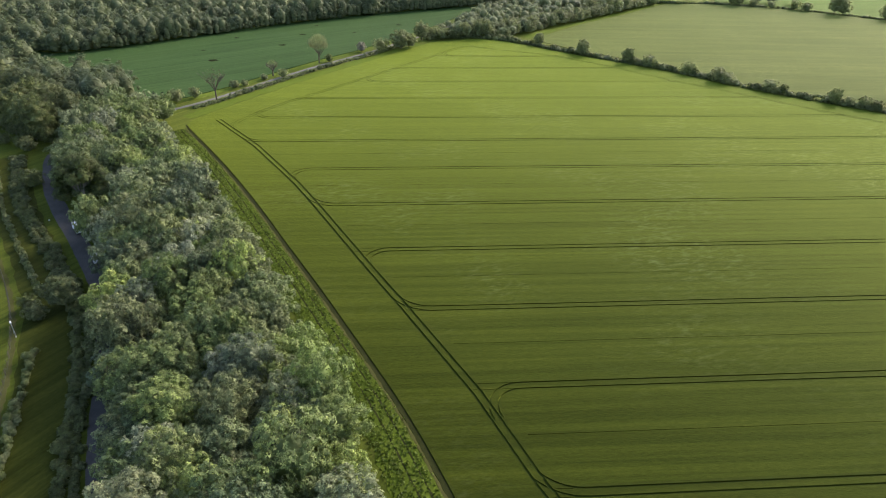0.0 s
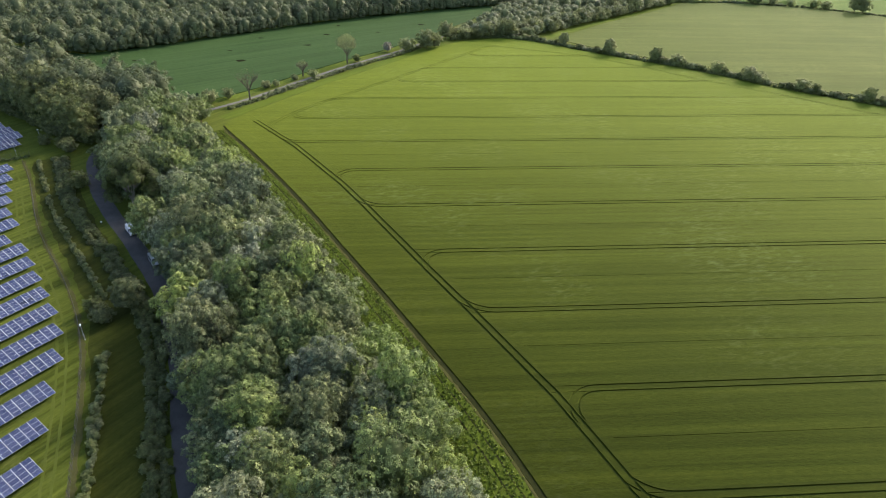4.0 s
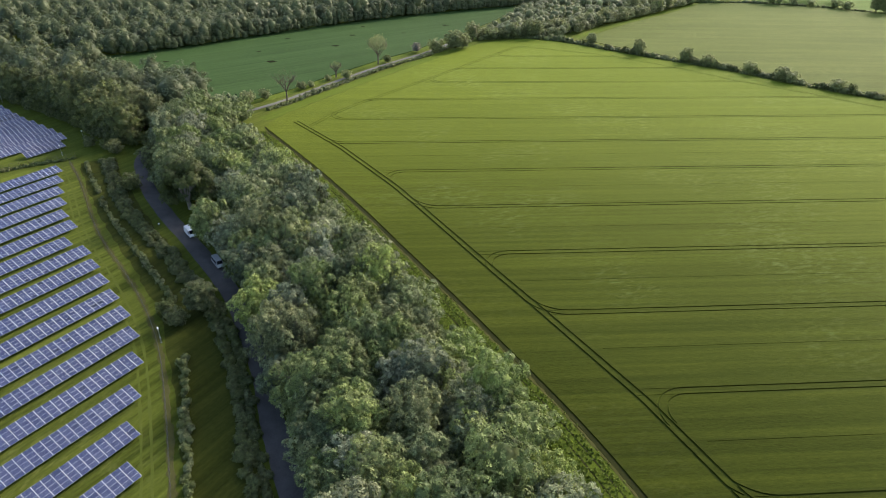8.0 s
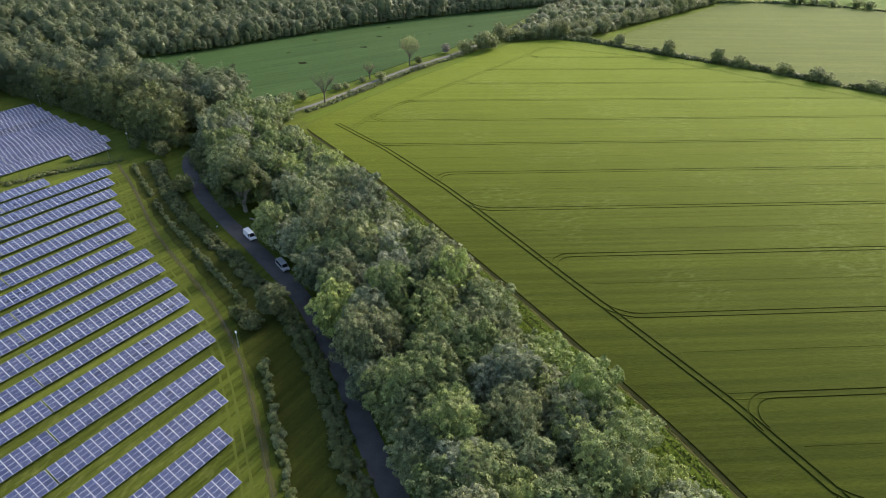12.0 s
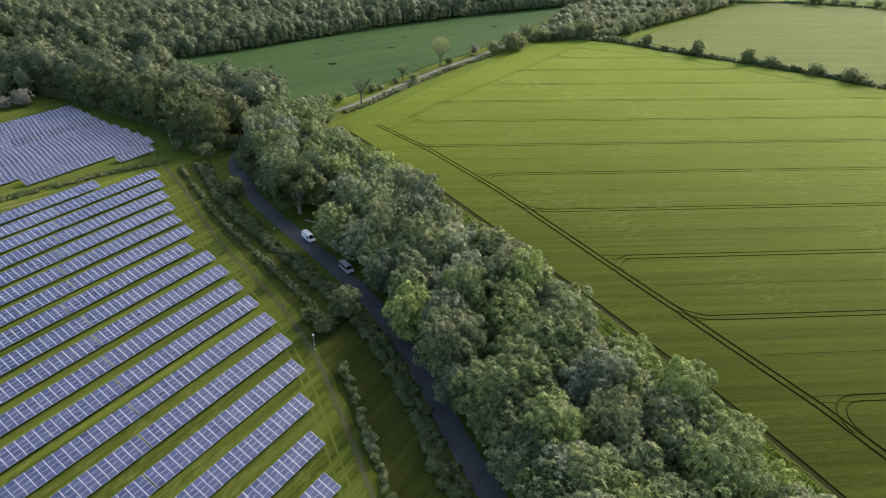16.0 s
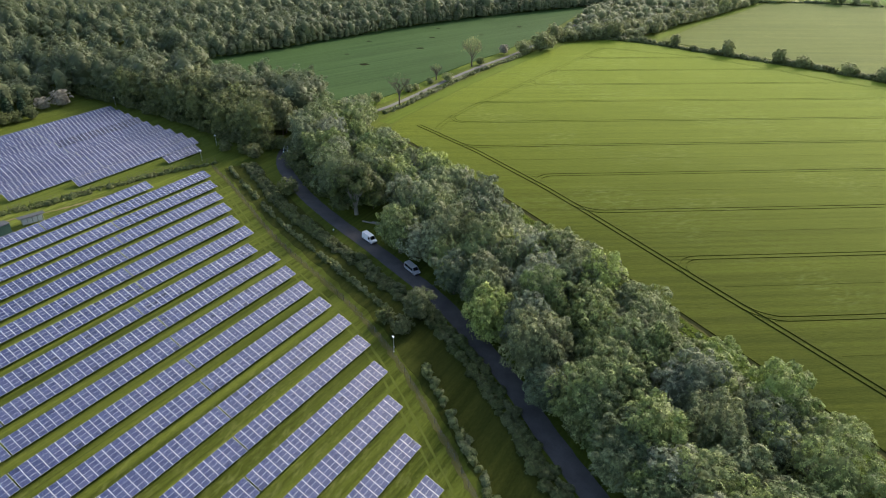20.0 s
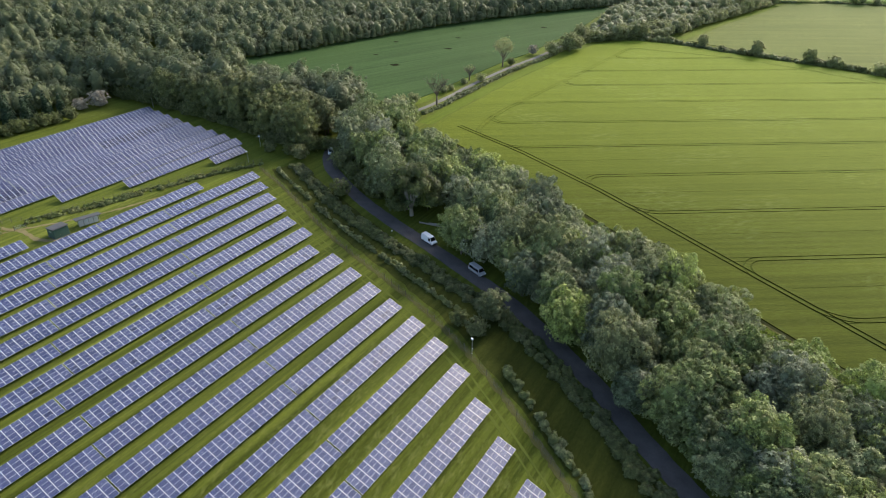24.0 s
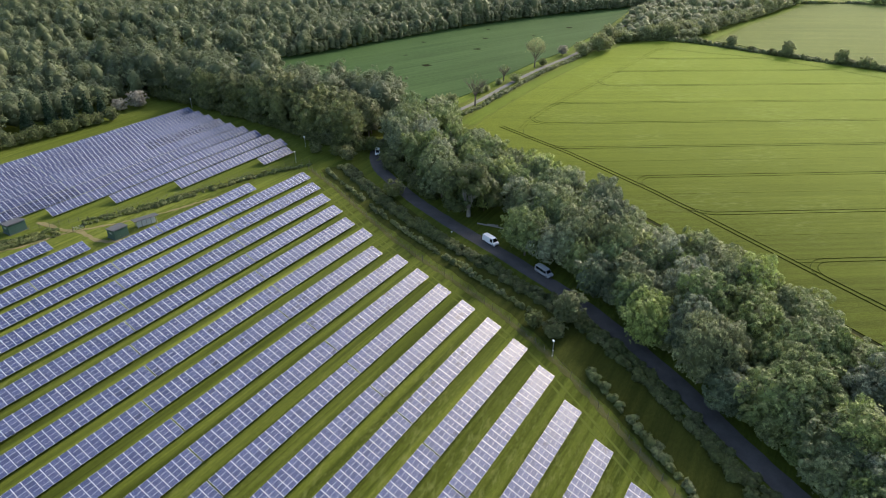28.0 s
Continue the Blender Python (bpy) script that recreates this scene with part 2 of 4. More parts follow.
def box(bm, sx, sy, sz, m=None, mat=0, bevel=0.0):
    """A box of that size that stands on the origin of m."""
    r = bmesh.ops.create_cube(bm, size=1, matrix=(m or Matrix()) @ Matrix.Translation((0, 0, sz / 2)) @ Matrix.Diagonal((sx, sy, sz, 1)))
    fs = {f for v in r["verts"] for f in v.link_faces}
    for f in fs:
        f.material_index = mat
    if bevel:
        bmesh.ops.bevel(bm, geom=list({e for f in fs for e in f.edges}), offset=bevel, segments=2, affect="EDGES", profile=0.6)


def rod(bm, a, b, r0, r1, seg=6, mat=0):
    a, b = Vector(a), Vector(b)
    d = b - a
    q = d.to_track_quat("Z", "Y").to_matrix().to_4x4()
    r = bmesh.ops.create_cone(bm, cap_ends=True, segments=seg, radius1=r0, radius2=r1, depth=d.length, matrix=Matrix.Translation((a + b) / 2) @ q)
    for v in r["verts"]:
        for f in v.link_faces:
            f.material_index = mat


def faces_mesh(name, verts, faces):
    me = bpy.data.meshes.new(name)
    me.from_pydata([tuple(v) for v in verts], [], faces)
    me.update()
    return me


def quads_mesh(name, quads, tris=None):
    """A mesh of loose quads, an array (n, 4, 3), with loose triangles (m, 3, 3) besides."""
    k = len(quads)
    parts = [np.asarray(quads, np.float32).reshape(-1, 3)]
    if tris is not None and len(tris):
        parts.append(np.asarray(tris, np.float32).reshape(-1, 3))
    co = np.concatenate(parts)
    m = 0 if tris is None else len(tris)
    me = bpy.data.meshes.new(name)
    me.vertices.add(len(co))
    me.vertices.foreach_set("co", co.ravel())
    me.loops.add(len(co))
    me.loops.foreach_set("vertex_index", np.arange(len(co), dtype=np.int32))
    me.polygons.add(k + m)
    me.polygons.foreach_set("loop_start", np.concatenate([np.arange(k) * 4, k * 4 + np.arange(m) * 3]).astype(np.int32))
    me.update(calc_edges=True)
    return me


def weld(tris):
    """Loose triangles as shared vertices and corner numbers."""
    u, inv = np.unique(np.round(np.asarray(tris, float).reshape(-1, 3), 4), axis=0, return_inverse=True)
    return u, np.asarray(inv).reshape(-1, 3)


def welded_mesh(name, u, idx):
    me = bpy.data.meshes.new(name)
    me.vertices.add(len(u))
    me.vertices.foreach_set("co", np.asarray(u, np.float32).ravel())
    me.loops.add(idx.size)
    me.loops.foreach_set("vertex_index", idx.astype(np.int32).ravel())
    me.polygons.add(len(idx))
    me.polygons.foreach_set("loop_start", (np.arange(len(idx)) * 3).astype(np.int32))
    me.update(calc_edges=True)
    return me


def along(pts, step):
    """Points at even steps along a polyline, smoothed, with their left-hand normals."""
    p = np.array(pts, float)
    for _ in range(2):
        p = np.concatenate([p[:1], np.stack([p[:-1] * 0.75 + p[1:] * 0.25, p[:-1] * 0.25 + p[1:] * 0.75], 1).reshape(-1, 2), p[-1:]])
    s = np.concatenate([[0], np.cumsum(np.linalg.norm(np.diff(p, axis=0), axis=1))])
    k = max(int(s[-1] / step), 1)
    t = np.linspace(0, s[-1], k + 1)
    q = np.stack([np.interp(t, s, p[:, i]) for i in (0, 1)], 1)
    d = np.gradient(q, axis=0)
    d /= np.linalg.norm(d, axis=1)[:, None]
    return q, np.stack([-d[:, 1], d[:, 0]], 1)


def shift(pts, d):
    q, n = along(pts, 6.0)
    return [tuple(p) for p in q + n * d]


def ribbon(name, pts, width, z, mat, step=2.0, ragged=0.0, camber=0.0, skirt=0.06, seed=1):
    """A strip of ground along a polyline: cambered, with uneven edges and a low side."""
    q, n = along(pts, step)
    rng = np.random.default_rng(seed)
    w0, w1 = (width / 2 + ragged * rng.uniform(-1, 1, len(q)) for _ in (0, 1))
    verts, faces = [], []
    for i in range(len(q)):
        for off, h in ((w0[i], z - skirt), (w0[i] - 0.02, z), (0, z + camber), (-w1[i] + 0.02, z), (-w1[i], z - skirt)):
            verts.append((*(q[i] + n[i] * off), h))
    for i in range(len(q) - 1):
        for j in range(4):
            a = i * 5 + j
            faces.append((a, a + 1, a + 6, a + 5))
    me = faces_mesh(name, verts, faces)
    return tagged(obj(name, me, mat), kind="structure")


def inside(poly, x, y):
    r, j = False, len(poly) - 1
    for i in range(len(poly)):
        (xi, yi), (xj, yj) = poly[i], poly[j]
        if (yi > y) != (yj > y) and x < (xj - xi) * (y - yi) / (yj - yi) + xi:
            r = not r
        j = i
    return r


def scatter(poly, gap, seed, jitter=0.35, limit=5000):
    """Uneven places about gap metres apart inside an outline."""
    rng = random.Random(seed)
    xs, ys = [p[0] for p in poly], [p[1] for p in poly]
    out, row, y = [], 0, min(ys)
    while y < max(ys):
        x = min(xs) + (gap / 2 if row % 2 else 0)
        while x < max(xs):
            px, py = x + rng.uniform(-1, 1) * gap * jitter, y + rng.uniform(-1, 1) * gap * jitter
            if inside(poly, px, py):
                out.append((px, py))
            x += gap
        y += gap * 0.87
        row += 1
    return out[:limit]


# ---- ground and fields ----
bm = bmesh.new()
bmesh.ops.create_grid(bm, x_segments=60, y_segments=60, size=3000)
ground = tagged(part("ground", bm, M_grass), "rough green grassland reaching to the horizon", "ground", kind="structure")

ROAD = [(-12, -70), (-30, 20), (-49, 56), (-60.3, 78), (-66.3, 91.5), (-70.7, 104), (-77.8, 119), (-86.2, 135), (-96.4, 149), (-108.3, 164.5), (-120, 179), (-131, 194), (-140, 210), (-146, 222), (-148.5, 236), (-146, 250), (-139, 264), (-128, 276)]
LANE = [(-132, 272), (-117, 287), (-104, 306), (-88, 335), (-65, 371), (-44, 398), (-29, 424), (-12, 450), (15, 500), (45, 570), (70, 640)]
tagged(ribbon("road", ROAD, 4.8, 0.05, M_asphalt, 2.0, 0.12, 0.06), "narrow grey asphalt country road in tree shade", "road")
tagged(ribbon("road_lane", LANE, 2.6, 0.04, M_lane, 2.0, 0.15, 0.05), "pale worn country lane beside a hedge", "road")

DITCH = [(65, -60), (45, -20), (22, 30), (3.3, 73.3), (-5.6, 92.7), (-16.9, 112.8), (-31.8, 139), (-45.0, 161), (-57, 182), (-78.8, 217), (-106.6, 257)]
FIELD_N = [(-108.8, 262), (-107.8, 268), (-103, 279), (-70.2, 334.7), (-27, 398.4), (-5.5, 430), (25, 443)]
FIELD_E = [(44, 436), (79, 405), (110, 381), (137, 359), (159, 333), (182, 316), (216, 290), (300, 210), (390, 90), (330, -60)]


def canopy(name, outline, height, mat, tracks, label):
    """Standing crop as one slab whose wheel tracks are cut through to the soil."""
    from mathutils.geometry import delaunay_2d_cdt
    if sum(a[0] * b[1] - b[0] * a[1] for a, b in zip(outline, outline[1:] + outline[:1])) < 0:
        outline = outline[::-1]
    vs, fs = [Vector(p) for p in outline], [list(range(len(outline)))]
    for tr in tracks:
        for a, b, c, d in tr:
            k = len(vs)
            vs += [Vector(a), Vector(b), Vector(c), Vector(d)]
            fs.append([k, k + 1, k + 2, k + 3])
    v, e, f, _, _, src = delaunay_2d_cdt(vs, [], fs, 0, 1e-4)
    keep = [tuple(t) for t, o in zip(f, src) if 0 in o and len(o) == 1]
    count = {}
    for t in keep:
        for i in range(3):
            key = (t[i], t[(i + 1) % 3])
            count[key] = count.get(key, 0) + 1
    n = len(v)
    verts = [(p[0], p[1], height) for p in v] + [(p[0], p[1], 0.0) for p in v]
    faces = keep + [(a, a + n, b + n, b) for a, b in count if (b, a) not in count]
    me = faces_mesh(name, verts, faces)
    return tagged(obj(name, me, mat), label, "crop field", kind="structure")


def strip_quads(line, width):
    p = np.array(line, float)
    d = np.gradient(p, axis=0)
    d /= np.linalg.norm(d, axis=1)[:, None]
    n = np.stack([-d[:, 1], d[:, 0]], 1) * width / 2
    return [((p[i] + n[i]), (p[i] - n[i]), (p[i + 1] - n[i + 1]), (p[i + 1] + n[i + 1])) for i in range(len(p) - 1)]


def wheelings(line, gauge=1.85, width=0.38):
    """The two wheel tracks of a sprayer that drove along line."""
    p = np.array(line, float)
    d = np.gradient(p, axis=0)
    d /= np.linalg.norm(d, axis=1)[:, None]
    n = np.stack([-d[:, 1], d[:, 0]], 1) * gauge / 2
    return [strip_quads(p + n, width), strip_quads(p - n, width)]


def fillet(p, corner, q, radius, seg=9):
    """A line from p to q that rounds the corner."""
    p, c, q = (np.array(a, float) for a in (p, corner, q))
    u, w = (p - c) / np.linalg.norm(p - c), (q - c) / np.linalg.norm(q - c)
    half = math.acos(max(-1, min(1, float(u @ w)))) / 2
    d = radius / math.tan(half)
    mid = c + (u + w) / np.linalg.norm(u + w) * radius / math.sin(half)
    a, b = c + u * d - mid, c + w * d - mid
    a0, a1 = math.atan2(a[1], a[0]), math.atan2(b[1], b[0])
    turn = (a1 - a0 + math.pi) % (2 * math.pi) - math.pi
    arc = [mid + radius * np.array((math.cos(a0 + turn * i / seg), math.sin(a0 + turn * i / seg))) for i in range(seg + 1)]
    return [p] + arc + [q]


HEAD_W = [(57, 11), (19.4, 76), (9.0, 99), (-8.1, 129.6), (-19.0, 148.5), (-40.5, 187), (-50, 203.3), (-73, 238), (-97, 268)]
HEAD_N = [(-86.5, 253.5), (-89.2, 259), (-88.6, 265), (-83.1, 278), (-73.3, 294.3), (-64.6, 306), (-25.3, 361), (14, 418)]
HEAD_E = [(40, 424), (72, 397.7), (105.5, 369), (125.3, 347.6), (154.7, 324), (183.8, 297), (215, 273), (300, 190)]
SLOPE = math.tan(radians(CROSS))


def cut(line, y0):
    """Where the tramline that passes (0, y0) meets a polyline, and the way of the polyline there."""
    for (x1, y1), (x2, y2) in zip(line, line[1:]):
        f1, f2 = y1 - y0 - SLOPE * x1, y2 - y0 - SLOPE * x2
        if f1 * f2 <= 0:
            t = f1 / (f1 - f2)
            d = np.array((x2 - x1, y2 - y1))
            return np.array((x1 + t * (x2 - x1), y1 + t * (y2 - y1))), d / np.linalg.norm(d)
    return None, None


TRACKS = wheelings(HEAD_W, width=0.62) + wheelings(HEAD_N[:-1] + fillet(HEAD_N[-2], HEAD_N[-1], HEAD_E[0], 14, 12)[1:-1] + HEAD_E[1:], width=0.28)
for i, y0 in enumerate((43.5, 72.7, 100.4, 129.3, 159.0, 188.9, 218.8, 248.1, 277.5, 306.5, 335.5, 364, 392)):
    left, d = cut(HEAD_W, y0)
    if left is None:
        left, d = cut(HEAD_N, y0)
    right, _ = cut(HEAD_E, y0)
    if right is None:
        right = np.array((320, y0 + 320 * SLOPE))
    if left is None:
        continue
    step = 1 if i % 2 else -1
    if i > 7:
        step = -step
    TRACKS += wheelings(fillet(right, left, left + d * step * 16, 11 if (step > 0) == (i <= 7) else 6.5)[:-1], width=0.38 if i < 9 else 0.34)
    TRACKS += wheelings([left, left + (14, 14 * SLOPE)], width=0.14)
for y0 in (58, 86.5, 115, 144, 174, 204, 233.5):
    left, d = cut(HEAD_W, y0)
    TRACKS.append(strip_quads([left + (4, 4 * SLOPE), (150, y0 + 150 * SLOPE), (300, y0 + 300 * SLOPE)], 0.11))
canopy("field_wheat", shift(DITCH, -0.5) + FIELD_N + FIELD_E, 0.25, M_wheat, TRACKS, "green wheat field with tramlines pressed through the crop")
bm = bmesh.new()
fs = bm.faces.new([bm.verts.new((x, y, 0.03)) for x, y in DITCH + FIELD_N + FIELD_E])
tagged(part("soil", bm, M_pressed), "dark bare soil below the wheat", "soil", kind="structure")

FIELD2 = [(-132, 292), (-122, 300), (-108, 318), (-92, 345), (-70, 379), (-49, 406), (-36, 430), (-22, 452), (4, 500), (34, 562), (62, 590), (-9.5, 552), (-78, 510), (-132, 466), (-176, 423), (-202, 400), (-228, 380), (-262, 393), (-300, 406), (-345, 421), (-320, 372), (-262, 350), (-230, 340), (-205, 326), (-182, 314), (-160, 306)]
canopy("field_young_crop", FIELD2, 0.3, M_young, [], "dark bluish-green field of young crop with bare spots")
FIELD3 = [(62, 444), (88, 415), (118, 390), (143, 368), (165, 342), (190, 324), (225, 298), (310, 218), (400, 100), (700, 100), (700, 420), (450, 490), (364, 540), (308, 585), (246, 607), (200, 601), (157, 551), (107, 500)]
canopy("field_pale_crop", FIELD3, 0.2, M_pale, [], "pale green crop field beyond the hedge")
FIELD4 = [(252, 617), (310, 595), (366, 552), (452, 504), (700, 440), (800, 800), (335, 800), (335, 652), (268, 655)]
M_leas = crop_material("meadow", (0.032, 0.055, 0.010), (0.048, 0.074, 0.014), (0.09, 0.11, 0.04), 0.4, 20.0, 0.2)
canopy("field_meadow", FIELD4, 0.2, M_leas, [], "green meadow beyond the far hedge")
# ---- trees ----
ICO = bmesh.new()
bmesh.ops.create_icosphere(ICO, subdivisions=1, radius=1)
ICO_TRIS = np.array([[tuple(v.co) for v in f.verts] for f in ICO.faces], np.float32)
ICO.free()


def sprays(rng, lobes, count, size, spread=0.55, low=-0.45):
    """Small leaf sprays over a set of lobes (x, y, z, radius, height factor), as loose triangles facing outwards at odd tilts."""
    lobes = np.array(lobes, float)
    pick = rng.choice(len(lobes), int(count * 3.4), p=lobes[:, 3] ** 2 / (lobes[:, 3] ** 2).sum())
    d = rng.normal(size=(len(pick), 3))
    d /= np.linalg.norm(d, axis=1)[:, None]
    keep = d[:, 2] > low
    d, pick = d[keep], pick[keep]
    L = lobes[pick]
    r = L[:, 3] * (0.78 + 0.34 * rng.random(len(d)) + 0.3 * rng.random(len(d)) ** 8)
    p = L[:, :3] + d * r[:, None] * np.stack([np.ones(len(d)), np.ones(len(d)), L[:, 4]], 1)
    hidden = np.zeros(len(p), bool)
    for j, l in enumerate(lobes):
        hidden |= (pick != j) & (np.linalg.norm((p - l[:3]) / (1, 1, l[4]), axis=1) < l[3] * 0.86)
    p, d = p[~hidden][:count], d[~hidden][:count]
    k = len(p)
    n = d + rng.normal(size=(k, 3)) * spread
    n /= np.linalg.norm(n, axis=1)[:, None]
    a = np.cross(n, rng.normal(size=(k, 3)))
    a /= np.linalg.norm(a, axis=1)[:, None]
    b = np.cross(n, a)
    s = size * rng.uniform(0.5, 1.5, (k, 1))
    a, b = a * s * 0.5, b * s * rng.uniform(0.3, 0.5, (k, 1))
    return np.stack([p - a, p + a * 0.9 - b * 0.6, p + b * 1.5 + a * 0.2], 1)


def tufts(rng, lobes, count, size, leaves=5, low=-0.35, up=0.45):
    """Leaf tufts over a set of lobes: each a loose rosette of leaf sprays round one point, turned outwards and up."""
    lobes = np.array(lobes, float)
    pick = rng.choice(len(lobes), int(count * 3.4), p=lobes[:, 3] ** 2 / (lobes[:, 3] ** 2).sum())
    d = rng.normal(size=(len(pick), 3))
    d /= np.linalg.norm(d, axis=1)[:, None]
    keep = d[:, 2] > low
    d, pick = d[keep], pick[keep]
    L = lobes[pick]
    r = L[:, 3] * (0.9 + 0.14 * rng.random(len(d)) + 0.25 * rng.random(len(d)) ** 9)
    p = L[:, :3] + d * r[:, None] * np.stack([np.ones(len(d)), np.ones(len(d)), L[:, 4]], 1)
    hidden = np.zeros(len(p), bool)
    for j, l in enumerate(lobes):
        hidden |= (pick != j) & (np.linalg.norm((p - l[:3]) / (1, 1, l[4]), axis=1) < l[3] * 0.88)
    p, d = p[~hidden][:count], d[~hidden][:count]
    k = len(p)
    ax = d + rng.normal(size=(k, 3)) * 0.3 + (0, 0, up)
    ax /= np.linalg.norm(ax, axis=1)[:, None]
    u = np.cross(ax, rng.normal(size=(k, 3)))
    u /= np.linalg.norm(u, axis=1)[:, None]
    v = np.cross(ax, u)
    s = size * rng.uniform(0.65, 1.35, (k, 1))
    out = []
    for j in range(leaves):
        f = 6.283 * j / leaves + rng.uniform(-0.5, 0.5, (k, 1))
        o, w = u * np.cos(f) + v * np.sin(f), v * np.cos(f) - u * np.sin(f)
        tip = p + o * s * rng.uniform(0.5, 0.9, (k, 1)) - ax * s * rng.uniform(-0.25, 0.5, (k, 1))
        half = w * s * rng.uniform(0.22, 0.4, (k, 1))
        out.append(np.stack([p, tip - half, tip + half + ax * s * rng.uniform(-0.15, 0.15, (k, 1))], 1))
    return np.stack(out, 1).reshape(-1, 3, 3)


def cores(lobes, f=0.84):
    return np.concatenate([ICO_TRIS * np.array((l[3], l[3], l[3] * l[4])) * f + np.array(l[:3]) for l in lobes])


def clump_lobes(rng, height, radius, count=30):
    """An irregular crown: leafy clumps at the ends of boughs, some reaching out and some set back, round a shaded middle."""
    mid, up = height * 0.50, height * 0.46
    out = [(0, 0, mid, radius * 0.70, up * 0.86 / (radius * 0.70)), (0, 0, mid - up * 0.5, radius * 0.70, 0.7)]
    for i in range(count):
        h = -0.45 + 1.43 * (i + rng.uniform(0.1, 0.9)) / count
        a = i * 2.4 + rng.uniform(-0.45, 0.45)
        c = math.sqrt(max(0.0, 1 - h * h)) ** 0.8
        reach = rng.choice((0.78, 0.87, 0.94, 1.02), p=(0.2, 0.35, 0.3, 0.15)) * rng.uniform(0.93, 1.07)
        r = radius * rng.uniform(0.12, 0.23)
        out.append((math.cos(a) * c * radius * reach, math.sin(a) * c * radius * reach, mid + h * up * (reach * 0.5 + 0.45), r, rng.uniform(0.75, 1.25)))
    return out


def puffs(rng, lobes, each=7, share=0.42):
    """Smaller leafy puffs set into the upper sides of the boughs."""
    out = list(lobes)
    for x, y, z, r, f in lobes:
        for _ in range(each):
            d = rng.normal(size=3)
            d[2] = abs(d[2]) * 0.9 - 0.15
            d /= np.linalg.norm(d)
            q = r * rng.uniform(share * 0.6, share * 1.25)
            out.append((x + d[0] * r * 0.82, y + d[1] * r * 0.82, z + d[2] * r * 0.82 * f, q, rng.uniform(0.75, 1.1)))
    return out


def trunk_mesh(rng, height, r, limbs=5, spread=0.5):
    bm = bmesh.new()
    rod(bm, (0, 0, -0.3), (0.1, 0.05, height * 0.35), r, r * 0.75, 8)
    rod(bm, (0.1, 0.05, height * 0.35), (0.2, -0.1, height * 0.72), r * 0.75, r * 0.3, 7)
    for i in range(limbs):
        a = i * 2.4 + rng.uniform(-0.3, 0.3)
        z = height * rng.uniform(0.25, 0.5)
        o = height * spread * rng.uniform(0.45, 0.75)
        rod(bm, (0.08, 0, z), (math.cos(a) * o * 0.5, math.sin(a) * o * 0.5, z + o * 0.55), r * 0.45, r * 0.28, 5)
        rod(bm, (math.cos(a) * o * 0.5, math.sin(a) * o * 0.5, z + o * 0.55), (math.cos(a + 0.2) * o, math.sin(a + 0.2) * o, z + o * 1.2), r * 0.28, r * 0.08, 5)
    me = bpy.data.meshes.new("trunk")
    bm.to_mesh(me)
    bm.free()
    return me


def tree_kind(seed, height, radius, leaves, size, lobes=11, mat=None, limbs=5):
    """The meshes of one kind of tree: trunk and crown."""
    rng = np.random.default_rng(seed)
    L = clump_lobes(rng, height, radius, lobes * 5 // 2)
    crown = welded_mesh("crown", *weld(np.concatenate([tufts(rng, puffs(rng, L, 3, 0.5), leaves // 4, size, 4, -0.3, 0.5), cores(L[:2], 0.84)])))
    crown.materials.append(mat or M_leaf)
    trunk = trunk_mesh(rng, height, height * 0.02, limbs)
    trunk.materials.append(M_bark)
    return trunk, crown


def plant(kind, x, y, scale=1.0, turn=0.0, tall=1.0, label="", category="tree", group="", name="tree", z=0.0):
    t = thing(name, x, y, z, turn, label, category, group)
    t.scale = (scale * rnd.uniform(0.88, 1.14), scale * rnd.uniform(0.88, 1.14), scale * tall)
    for nm, me in zip(("trunk", "crown"), kind):
        ob = new(nm, me)
        ob.parent = t
    return t


rnd = random.Random(5)
BACK = [tree_kind(50 + i, h, r, 4600, 0.66, n) for i, (h, r, n) in enumerate(((15, 6.6, 15), (14, 6.0, 13), (15.5, 7.0, 17), (13, 5.6, 12)))]
NEAR = [tree_kind(10 + i, h, r, 9800, 0.50, n) for i, (h, r, n) in enumerate(((15, 6.6, 17), (14, 6.2, 15), (15.5, 7.2, 20), (13, 5.6, 13), (15.5, 6.0, 16), (12, 6.2, 14), (14.5, 6.8, 18), (16, 5.8, 15)))]
MID = [tree_kind(30 + i, h, r, 3800, 0.76, n, M_belt) for i, (h, r, n) in enumerate(((16, 5.5, 10), (14, 5.0, 9), (18, 6.0, 11)))]

def off_line(line, x, y):
    """How far a place lies from a polyline."""
    p, a, b = np.array((x, y)), np.array(line[:-1], float), np.array(line[1:], float)
    t = np.clip(((p - a) * (b - a)).sum(1) / ((b - a) ** 2).sum(1), 0, 1)
    return float(np.linalg.norm(a + (b - a) * t[:, None] - p, axis=1).min())


